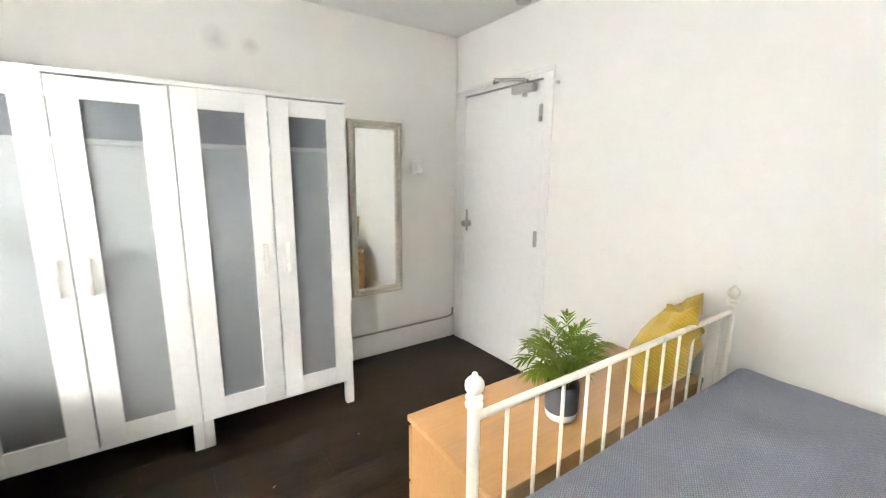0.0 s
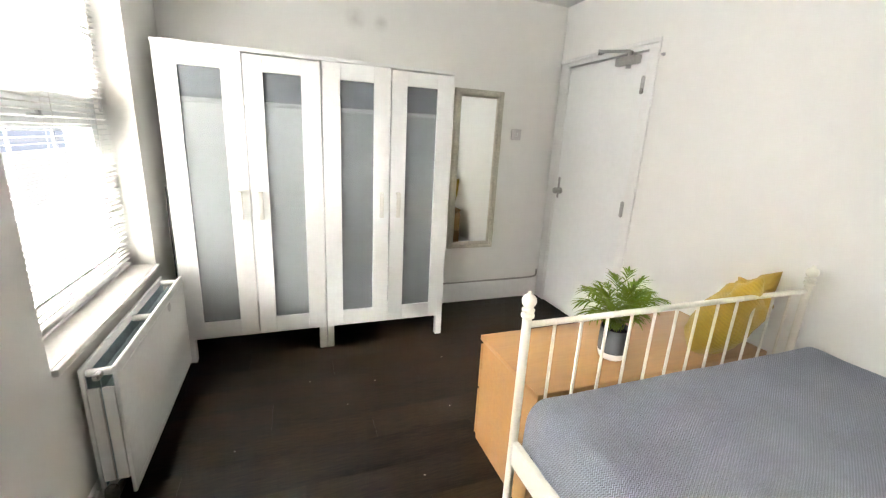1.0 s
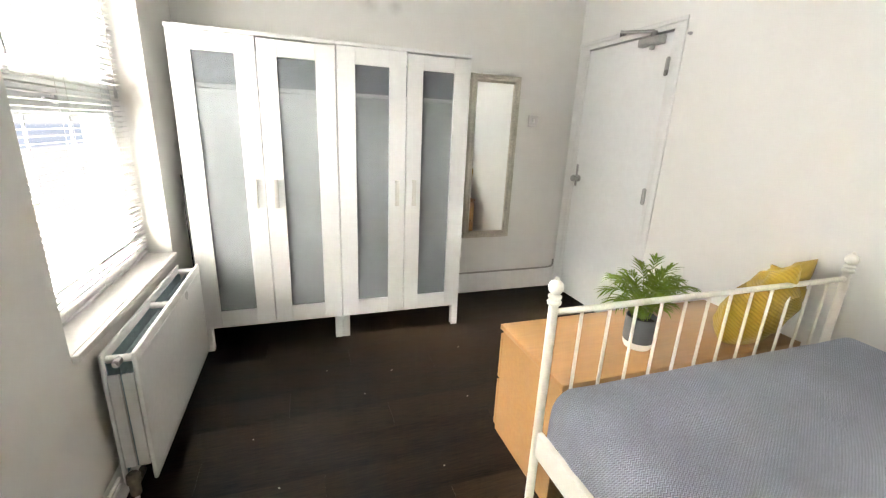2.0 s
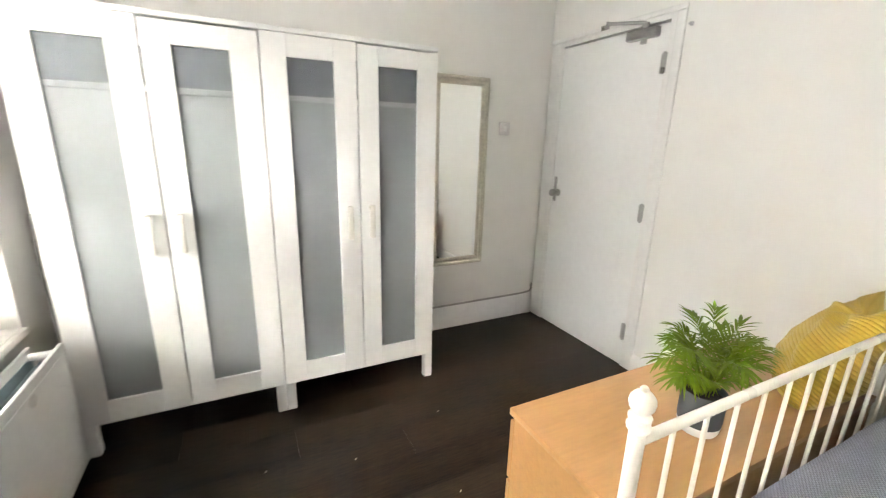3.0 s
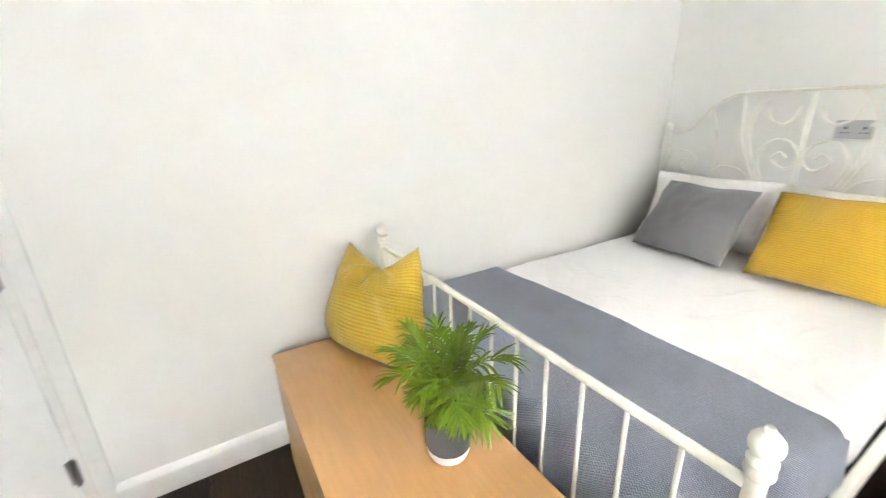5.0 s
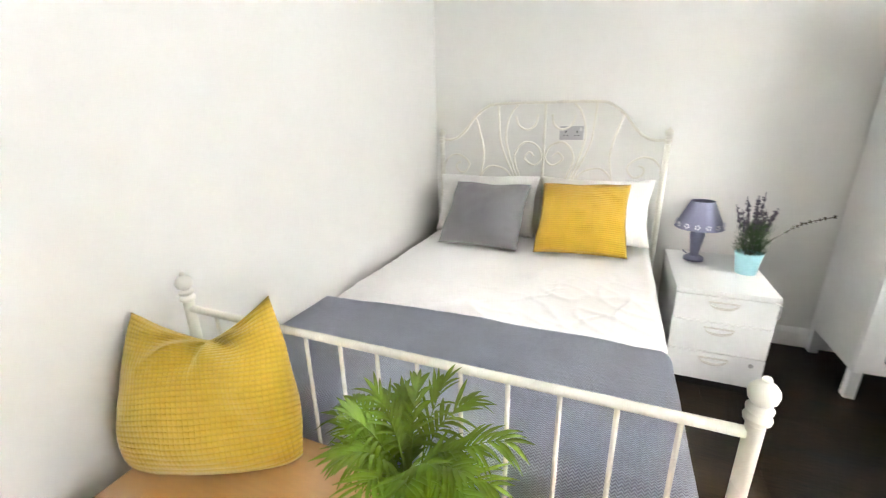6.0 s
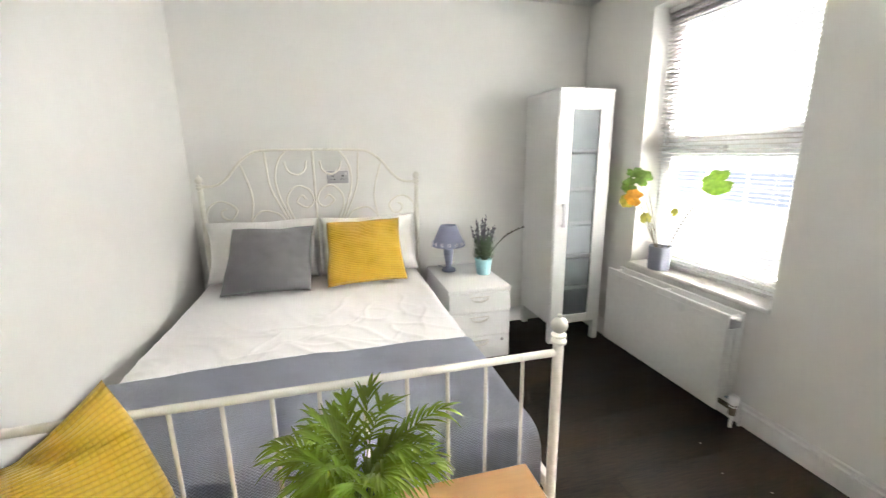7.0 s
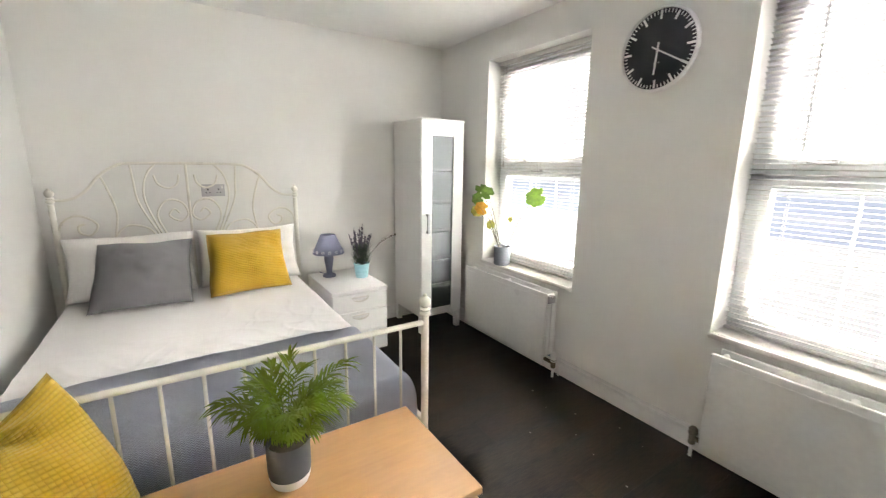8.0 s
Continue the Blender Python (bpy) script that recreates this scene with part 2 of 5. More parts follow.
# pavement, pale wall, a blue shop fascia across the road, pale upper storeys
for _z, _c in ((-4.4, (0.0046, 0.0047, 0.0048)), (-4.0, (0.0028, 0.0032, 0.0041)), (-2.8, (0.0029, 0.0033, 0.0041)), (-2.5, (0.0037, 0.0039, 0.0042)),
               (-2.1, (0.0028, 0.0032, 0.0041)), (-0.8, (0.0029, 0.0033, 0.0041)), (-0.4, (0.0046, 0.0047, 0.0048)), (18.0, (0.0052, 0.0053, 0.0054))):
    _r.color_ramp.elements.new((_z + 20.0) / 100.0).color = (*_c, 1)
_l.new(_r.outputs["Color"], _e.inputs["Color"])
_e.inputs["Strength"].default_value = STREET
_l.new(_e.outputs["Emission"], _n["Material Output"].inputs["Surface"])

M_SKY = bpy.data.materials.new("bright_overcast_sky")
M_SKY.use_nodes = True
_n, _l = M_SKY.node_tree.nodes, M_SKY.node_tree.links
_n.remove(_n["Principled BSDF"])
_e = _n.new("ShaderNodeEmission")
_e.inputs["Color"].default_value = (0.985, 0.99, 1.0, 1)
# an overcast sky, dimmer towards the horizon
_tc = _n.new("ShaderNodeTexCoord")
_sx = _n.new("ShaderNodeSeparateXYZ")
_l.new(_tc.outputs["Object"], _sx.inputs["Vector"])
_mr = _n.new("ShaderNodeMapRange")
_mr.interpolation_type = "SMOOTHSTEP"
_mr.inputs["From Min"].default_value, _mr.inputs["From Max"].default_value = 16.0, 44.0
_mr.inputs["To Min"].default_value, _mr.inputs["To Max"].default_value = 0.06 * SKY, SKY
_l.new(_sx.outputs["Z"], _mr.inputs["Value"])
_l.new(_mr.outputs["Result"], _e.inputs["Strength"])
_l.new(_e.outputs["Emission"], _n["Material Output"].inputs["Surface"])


# ---- mesh helpers ----
def box(bm, x0, x1, y0, y1, z0, z1, bevel=0.0, seg=2):
    m = Matrix.Translation(((x0 + x1) / 2, (y0 + y1) / 2, (z0 + z1) / 2)) @ Matrix.Diagonal((abs(x1 - x0), abs(y1 - y0), abs(z1 - z0), 1))
    r = bmesh.ops.create_cube(bm, size=1, matrix=m)
    if bevel:
        edges = list({e for v in r["verts"] for e in v.link_edges})
        bmesh.ops.bevel(bm, geom=edges, offset=bevel, segments=seg, affect="EDGES", profile=0.5)
    return bm


def lathe(bm, profile, centre, seg=24, axis="z"):
    """A turned shape: profile of (radius, height) about an upright axis through centre."""
    rings = []
    for r, h in profile:
        ring = []
        for i in range(seg):
            a = 2 * math.pi * i / seg
            p = (r * math.cos(a), r * math.sin(a), h)
            if axis == "x":
                p = (h, r * math.cos(a), r * math.sin(a))
            elif axis == "y":
                p = (r * math.cos(a), h, -r * math.sin(a))
            ring.append(bm.verts.new((centre[0] + p[0], centre[1] + p[1], centre[2] + p[2])))
        rings.append(ring)
    for a, b in zip(rings, rings[1:]):
        for i in range(seg):
            j = (i + 1) % seg
            bm.faces.new((a[i], a[j], b[j], b[i]))
    bm.faces.new(list(reversed(rings[0])))
    bm.faces.new(rings[-1])
    return bm


def tube(bm, pts, r, seg=10, r_end=None):
    """A round bar along a line of points."""
    pts = [Vector(p) for p in pts]
    r_end = r if r_end is None else r_end
    rings, up = [], None
    for i, p in enumerate(pts):
        d = (pts[min(i + 1, len(pts) - 1)] - pts[max(i - 1, 0)]).normalized()
        if up is None:
            up = d.orthogonal().normalized()
        up = (up - d * up.dot(d)).normalized()
        side = d.cross(up)
        q = r + (r_end - r) * i / max(1, len(pts) - 1)
        rings.append([bm.verts.new(p + (up * math.cos(2 * math.pi * k / seg) + side * math.sin(2 * math.pi * k / seg)) * q) for k in range(seg)])
    for a, b in zip(rings, rings[1:]):
        for i in range(seg):
            j = (i + 1) % seg
            bm.faces.new((a[i], a[j], b[j], b[i]))
    bm.faces.new(list(reversed(rings[0])))
    bm.faces.new(rings[-1])
    return bm


def smooth_line(pts, n=8):
    """A Catmull-Rom line through points."""
    pts = [Vector(p) for p in pts]
    ext = [2 * pts[0] - pts[1]] + pts + [2 * pts[-1] - pts[-2]]
    out = []
    for i in range(1, len(ext) - 2):
        p0, p1, p2, p3 = ext[i - 1:i + 3]
        for k in range(n):
            t = k / n
            out.append(0.5 * ((2 * p1) + (p2 - p0) * t + (2 * p0 - 5 * p1 + 4 * p2 - p3) * t * t + (3 * p1 - p0 - 3 * p2 + p3) * t ** 3))
    return out + [pts[-1]]


def root_of(ob):
    while ob.parent:
        ob = ob.parent
    return ob


def part(name, bm, material, parent=None, label="", angle=35):
    """One mesh object from bm (in room coordinates), under a thing or a part."""
    me = bpy.data.meshes.new(name)
    bmesh.ops.recalc_face_normals(bm, faces=bm.faces[:])
    bm.to_mesh(me)
    bm.free()
    for mm in (material if isinstance(material, (list, tuple)) else [material]):
        me.materials.append(mm)
    me.shade_smooth()
    me.set_sharp_from_angle(angle=radians(angle))
    ob = new(name, me)
    if parent:
        me.transform(Matrix.Translation(-root_of(parent).location))
        ob.parent = parent
    if label:
        ob["label"] = label
    return ob


def thing(name, at, label, category, group="", kind=""):
    ob = new(name)
    ob.empty_display_size = 0.1
    ob.location = at
    return tagged(ob, label, category, group, kind)


def piece(name, mesh, parent, at):
    """A repeat of one mesh, at a place in the room."""
    ob = new(name, mesh)
    ob.parent = parent
    ob.location = Vector(at) - root_of(parent).location
    return ob


def B():
    return bmesh.new()


# ---- structure ----
def structure(name, bm, material, label, category, angle=30):
    ob = part(name, bm, material, None, label, angle)
    return tagged(ob, label, category, "", "structure")


def smudged_paint(name, spots, stain, strength):
    """Wall paint with soft stains: spots of (place, radius)."""
    m = shader(name, (0.84, 0.825, 0.79), 0.75, var=0.011, big=0.9, fine=10, bump=0.08, bump_scale=60)
    n, l = m.node_tree.nodes, m.node_tree.links
    b = n["Principled BSDF"]
    tc = n.new("ShaderNodeTexCoord")
    total = None
    for at, r in spots:
        d = n.new("ShaderNodeVectorMath")
        d.operation = "DISTANCE"
        d.inputs[1].default_value = at
        l.new(tc.outputs["Object"], d.inputs[0])
        k = n.new("ShaderNodeMapRange")
        k.inputs["From Min"].default_value, k.inputs["From Max"].default_value = r, 0.0
        l.new(d.outputs["Value"], k.inputs["Value"])
        total = k.outputs["Result"] if total is None else math_node(m, "ADD", total, k.outputs["Result"])
    nz = n.new("ShaderNodeTexNoise")
    nz.inputs["Scale"].default_value = 16
    l.new(tc.outputs["Object"], nz.inputs["Vector"])
    f = math_node(m, "MULTIPLY", math_node(m, "MULTIPLY", total, nz.outputs["Fac"]), strength)
    mix = n.new("ShaderNodeMix")
    mix.data_type = "RGBA"
    l.new(f, mix.inputs["Factor"])
    l.new(b.inputs["Base Color"].links[0].from_socket, mix.inputs["A"])
    mix.inputs["B"].default_value = (*stain, 1)
    l.new(mix.outputs["Result"], b.inputs["Base Color"])
    return m


bm = B()
for y0, y1, z0, z1 in ((SOUTH - THICK, WIN_S[0], 0, CEIL), (WIN_S[0], WIN_S[1], 0, SILL - 0.025), (WIN_S[0], WIN_S[1], HEAD, CEIL), (WIN_S[1], WIN_N[0], 0, CEIL),
                       (WIN_N[0], WIN_N[1], 0, SILL - 0.025), (WIN_N[0], WIN_N[1], HEAD, CEIL), (WIN_N[1], NORTH + THICK, 0, CEIL)):
    box(bm, WEST - THICK, WEST, y0, y1, z0, z1)
bmesh.ops.remove_doubles(bm, verts=bm.verts[:], dist=0.0001)
wall_west = structure("wall_west", bm, smudged_paint("wall_paint_stained", (((WEST - 0.055, WIN_N[1], 1.50), 0.13), ((WEST - 0.03, WIN_N[1], 1.33), 0.10), ((WEST - 0.05, WIN_S[0], 1.45), 0.10)), (0.36, 0.27, 0.17), 0.55), "white painted plaster wall with two deep window openings", "wall")
bm = B()
for y0, y1, z0, z1 in ((SOUTH, DOOR[0] - 0.03, 0, CEIL), (DOOR[0] - 0.03, DOOR[1] + 0.03, DOOR[2] + 0.03, CEIL), (DOOR[1] + 0.03, NORTH, 0, CEIL)):
    box(bm, EAST, EAST + 0.14, y0, y1, z0, z1)
bmesh.ops.remove_doubles(bm, verts=bm.verts[:], dist=0.0001)
wall_east = structure("wall_east", bm, M_WALL, "white painted plaster wall with a doorway at one end", "wall")
structure("wall_south", box(B(), WEST, EAST + 0.14, SOUTH - 0.14, SOUTH, 0, CEIL), M_WALL, "white painted plaster wall behind the headboard", "wall")


structure("wall_north", box(B(), WEST, EAST + 0.14, NORTH, NORTH + 0.14, 0, CEIL), smudged_paint("wall_paint_smudged", (((0.32, NORTH, 2.15), 0.085), ((0.50, NORTH, 2.14), 0.06)), (0.42, 0.39, 0.35), 0.75), "white painted plaster wall with faint grey smudges", "wall")
structure("ceiling", box(B(), WEST - THICK, EAST + 0.14, SOUTH - 0.3, NORTH + 0.3, CEIL, CEIL + 0.15), M_CEIL, "flat white painted ceiling", "ceiling")
floor = structure("floor", box(B(), WEST - THICK, EAST + 0.14, SOUTH - 0.3, NORTH + 0.3, -0.15, -0.006), M_GAP, "dark brown wood-effect laminate floor of wide planks", "floor")

# skirting with a rounded top edge
SK = ((0.0, 0.0), (0.018, 0.0), (0.018, 0.085), (0.014, 0.095), (0.010, 0.105), (0.004, 0.115), (0.0, 0.118))


def skirting(name, p0, p1, inward, h=1.0, label="white gloss painted skirting board"):
    b = B()
    p0, p1, inward = Vector(p0), Vector(p1), Vector(inward)
    rows = []
    for p in (p0, p1):
        rows.append([b.verts.new(p + inward * d + Vector((0, 0, z * h))) for d, z in SK])
    for i in range(len(SK) - 1):
        b.faces.new((rows[0][i], rows[0][i + 1], rows[1][i + 1], rows[1][i]))
    b.faces.new(rows[0])
    b.faces.new(list(reversed(rows[1])))
    return structure(name, b, M_GLOSS, label, "skirting board")


skirting("baseboard_north", (WEST + 0.02, NORTH, 0), (EAST - 0.02, NORTH, 0), (0, -1, 0), 1.42)
skirting("baseboard_east", (EAST, SOUTH + 0.02, 0), (EAST, DOOR[0] - 0.08, 0), (-1, 0, 0))
skirting("baseboard_south", (WEST + 0.02, SOUTH, 0), (EAST - 0.02, SOUTH, 0), (0, 1, 0))
skirting("baseboard_west", (WEST, SOUTH + 0.02, 0), (WEST, NORTH - 0.02, 0), (1, 0, 0))

b = B()
tube(b, smooth_line([(0.9, NORTH - 0.012, 0.178), (1.5, NORTH - 0.012, 0.179), (1.85, NORTH - 0.012, 0.180), (1.96, NORTH - 0.014, 0.186), (1.992, NORTH - 0.016, 0.203), (1.996, NORTH - 0.016, 0.255)]), 0.0080)
tagged(part("cable", b, M_CABLE), "thin grey cable clipped along the skirting", "cable", "", "structure")


b = B()
tube(b, smooth_line([(-0.776, 2.315, 0.002), (-0.776, 2.31, 0.35), (-0.774, 2.305, 0.62), (-0.778, 2.305, 0.85), (-0.774, 2.305, 1.00), (-0.782, 2.33, 1.06)]), 0.0042)
tagged(part("corner_cable", b, M_GAP), "dark cable running down the wall beside the wardrobe", "cable", "", "structure")


# ---- door ----
door = thing("door_1", (EAST, (DOOR[0] + DOOR[1]) / 2, 0), "closed plain white flush door with steel fittings", "door", kind="structure")
part("door_leaf", box(B(), EAST - 0.006, EAST + 0.03, DOOR[0] + 0.001, DOOR[1] - 0.002, 0.006, DOOR[2] - 0.011, 0.002), M_DOOR, door)
b = B()
for y0, y1, z0, z1 in ((DOOR[0] - 0.03, DOOR[0] - 0.001, 0, DOOR[2] + 0.03), (DOOR[1] + 0.001, DOOR[1] + 0.03, 0, DOOR[2] + 0.03), (DOOR[0] - 0.001, DOOR[1] + 0.001, DOOR[2] + 0.002, DOOR[2] + 0.03)):
    box(b, EAST - 0.008, EAST + 0.12, y0, y1, z0, z1)
part("door_lining", b, M_GLOSS, door)
b = B()
box(b, EAST - 0.011, EAST - 0.0005, DOOR[0] - 0.085, DOOR[0] - 0.031, 0, DOOR[2] + 0.031, 0.004)
box(b, EAST - 0.011, EAST - 0.0005, DOOR[0] - 0.085, NORTH - 0.001, DOOR[2] + 0.032, DOOR[2] + 0.060, 0.005)
box(b, EAST - 0.011, EAST - 0.0005, DOOR[1] + 0.031, NORTH - 0.019, 0, DOOR[2] + 0.031, 0.004)
part("architrave", b, M_GLOSS, door)
# Near-black board behind the leaf puts the gap's shade into its colour
part("stop_board", box(B(), EAST + 0.05, EAST + 0.14, DOOR[0], DOOR[1], 0, DOOR[2]), M_GAP, door)
for zc in (0.235, 0.985, 1.79):
    b = B()
    tube(b, [(EAST - 0.018, DOOR[0] + 0.001, zc - 0.055), (EAST - 0.018, DOOR[0] + 0.001, zc + 0.055)], 0.007)
    box(b, EAST - 0.0165, EAST - 0.0125, DOOR[0] - 0.012, DOOR[0] + 0.020, zc - 0.05, zc + 0.05, 0.001, 1)
    part("hinge", b, M_CHROME, door, "steel butt hinge")
b = B()
box(b, EAST - 0.016, EAST - 0.012, DOOR[1] - 0.055, DOOR[1] - 0.030, 0.955, 1.13, 0.001, 1)
part("lock_plate", b, M_CHROME, door, "steel lock plate")
b = B()
lathe(b, [(0.026, -0.014), (0.026, -0.020), (0.012, -0.026), (0.011, -0.045), (0.024, -0.054), (0.027, -0.066), (0.023, -0.078), (0.004, -0.081)], (EAST, DOOR[1] - 0.075, 1.02), 20, "x")
part("door_knob", b, M_CHROME, door, "round steel door knob")
closer = part("door_closer", box(B(), EAST - 0.060, EAST - 0.013, 1.945, 2.135, 1.925, 1.978, 0.008), M_CHROME, door, "grey steel overhead door closer")
b = B()
lathe(b, [(0.018, 0.0), (0.018, 0.03)], (EAST - 0.036, 2.03, 1.978), 16)
tube(b, [(EAST - 0.036, 2.03, 2.008), (EAST - 0.17, 2.17, 2.012)], 0.010, 8)
tube(b, [(EAST - 0.17, 2.17, 2.018), (EAST - 0.022, 2.33, 2.045)], 0.008, 8)
box(b, EAST - 0.024, EAST - 0.0205, 2.30, 2.36, 2.033, 2.058)
lathe(b, [(0.016, -0.022), (0.016, 0.0)], (EAST - 0.036, 2.03, 1.924), 14)
part("closer_arm", b, M_CHROME, closer)
tagged(part("wall_hook", lathe(B(), [(0.010, -0.0005), (0.010, -0.008), (0.005, -0.012), (0.006, -0.022), (0.002, -0.024)], (EAST, 1.785, 1.955), 12, "x"), M_GREYPL), "small grey screw plug on the wall", "wall plug")
tagged(part("smoke_alarm", lathe(B(), [(0.052, 0.0), (0.052, -0.012), (0.044, -0.030), (0.020, -0.034)], (1.90, 1.99, CEIL - 0.0005), 28), M_GREYPL), "small round grey smoke alarm on the ceiling", "smoke alarm")


# ---- windows and blinds ----

def window(name, y0, y1, label):
    w = thing(name, (WEST - 0.15, (y0 + y1) / 2, SILL), label, "window", kind="structure")
    xi, xo = WEST - 0.16, WEST - 0.225
    mid0, mid1 = 1.40, 1.47
    b = B()
    e = 0.055
    box(b, xo, xi, y0 + 0.001, y0 + e, SILL, HEAD - 0.001, 0.004)
    box(b, xo, xi, y1 - e, y1 - 0.001, SILL, HEAD - 0.001, 0.004)
    box(b, xo, xi, y0 + e, y1 - e, SILL, SILL + e, 0.004)
    box(b, xo, xi, y0 + e, y1 - e, HEAD - e, HEAD - 0.001, 0.004)
    box(b, xo, xi, y0 + e, y1 - e, mid0, mid1, 0.004)
    part("window_frame", b, M_UPVC, w)
    for z0, z1, d in ((SILL + e, mid0, 0.04), (mid1, HEAD - e, 0.05)):
        b = B()
        a0, a1 = y0 + e + 0.002, y1 - e - 0.002
        q0, q1 = z0 + 0.002, z1 - 0.002
        xs, xe = xo + 0.012, xi + 0.010
        box(b, xs, xe, a0, a0 + d, q0, q1, 0.004)
        box(b, xs, xe, a1 - d, a1, q0, q1, 0.004)
        box(b, xs, xe, a0 + d, a1 - d, q0, q0 + d, 0.004)
        box(b, xs, xe, a0 + d, a1 - d, q1 - d, q1, 0.004)
        sash = part("sash", b, M_UPVC, w)
        g = part("pane", box(B(), xs + 0.028, xs + 0.032, a0 + d - 0.004, a1 - d + 0.004, q0 + d - 0.004, q1 - d + 0.004), M_GLASS, sash)
        g.visible_shadow = False
        b = B()
        for f in (0.333, 0.667):
            yb = a0 + d + f * (a1 - a0 - 2 * d)
            box(b, xs + 0.034, xs + 0.040, yb - 0.005, yb + 0.005, q0 + d, q1 - d)
        zb = (q0 + q1) / 2
        box(b, xs + 0.0345, xs + 0.0395, a0 + d, a1 - d, zb - 0.005, zb + 0.005)
        part("glazing_bar", b, M_GREYPL, sash)
        b = B()
        yh = (y0 + y1) / 2 if z0 < mid0 else y0 + 0.3
        box(b, xe, xe + 0.012, yh - 0.012, yh + 0.012, (q1 if z0 < mid0 else q0) - 0.01, (q1 if z0 < mid0 else q0) + 0.02, 0.003)
        tube(b, [(xe + 0.014, yh, q1 if z0 < mid0 else q0), (xe + 0.016, yh - 0.09, (q1 if z0 < mid0 else q0) + 0.004)], 0.006, 8)
        part("window_handle", b, M_GREYPL, sash)
    b = B()
    box(b, WEST - 0.225, WEST, y0 + 0.001, y1 - 0.001, SILL - 0.025, SILL - 0.0005)
    box(b, WEST + 0.0005, WEST + 0.022, y0 - 0.004, y1 + 0.004, SILL - 0.027, SILL, 0.006)
    part("window_sill", b, M_SILL, w)
    return w


def blind(y0, y1, wand_y, rod_y=0.0):
    xb = WEST - 0.118
    w = thing("venetian_blind", (xb, (y0 + y1) / 2, HEAD), "lowered white venetian blind with open slats in the window", "blind", "blinds at the windows")
    part("headrail", box(B(), xb - 0.016, xb + 0.016, y0 + 0.006, y1 - 0.006, HEAD - 0.032, HEAD - 0.002, 0.003), M_SLAT, w)
    b = B()
    ln, n = y1 - y0 - 0.02, 6
    rows = []
    for yy in (-ln / 2, ln / 2):
        rows.append([b.verts.new((0.0125 * math.cos(math.pi * i / n), yy, 0.0025 * math.sin(math.pi * i / n))) for i in range(n + 1)])
    for i in range(n):
        b.faces.new((rows[0][i], rows[0][i + 1], rows[1][i + 1], rows[1][i]))
    bmesh.ops.solidify(b, geom=b.faces[:], thickness=0.0006)
    for v in b.verts:
        v.co = Matrix.Rotation(radians(-11), 3, "Y") @ v.co
    me = bpy.data.meshes.new("slat")
    b.to_mesh(me)
    b.free()
    me.materials.append(M_SLAT)
    me.shade_smooth()
    z = HEAD - 0.05
    rnd = random.Random(int(y0 * 100))
    while z > SILL + 0.035:
        s = piece("slat", me, w, (xb, (y0 + y1) / 2, z))
        s.rotation_euler = (radians(rnd.uniform(-0.12, 0.12)), radians(rnd.uniform(-1.5, 1.5)), 0)
        z -= 0.0235
    part("bottom_rail", box(B(), xb - 0.013, xb + 0.013, y0 + 0.01, y1 - 0.01, SILL + 0.006, SILL + 0.020, 0.003), M_SLAT, w)
    for f in (0.16, 0.5, 0.84):
        yy = y0 + f * (y1 - y0)
        for dx in (-0.0145, 0.0145):
            part("ladder_cord", tube(B(), [(xb + dx, yy, HEAD - 0.03), (xb + dx, yy, SILL + 0.015)], 0.0008, 5), M_CORD, w)
    b = B()
    tube(b, [(xb + 0.022, wand_y, HEAD - 0.03), (xb + 0.030, wand_y, 1.90), (xb + 0.024, wand_y + 0.01, 1.48)], 0.0022, 6)
    lathe(b, [(0.004, 0), (0.008, -0.035), (0.006, -0.05)], (xb + 0.024, wand_y + 0.01, 1.48), 10)
    part("pull_cord", b, M_CORD, w)
    if rod_y:
        b = B()
        tube(b, [(xb + 0.024, rod_y, HEAD - 0.03), (xb + 0.034, rod_y + 0.004, 1.51)], 0.0042, 8)
        part("tilt_rod", b, M_GREYPL, w, "dark grey tilt rod")
    return w


window("window_1", WIN_S[0], WIN_S[1], "white plastic casement window in a deep plastered reveal")
window("window_2", WIN_N[0], WIN_N[1], "wide white plastic casement window in a deep plastered reveal")
blind(WIN_S[0], WIN_S[1], WIN_S[0] + 0.10)
blind(WIN_N[0], WIN_N[1], WIN_N[1] - 0.14, WIN_N[0] + 0.20)

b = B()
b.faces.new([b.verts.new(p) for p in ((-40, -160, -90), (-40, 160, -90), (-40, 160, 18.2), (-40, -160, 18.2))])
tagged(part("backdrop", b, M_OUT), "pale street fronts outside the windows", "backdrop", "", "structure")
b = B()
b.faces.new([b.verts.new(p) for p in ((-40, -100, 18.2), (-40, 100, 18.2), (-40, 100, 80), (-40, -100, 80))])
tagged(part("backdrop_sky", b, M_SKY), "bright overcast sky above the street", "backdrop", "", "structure")


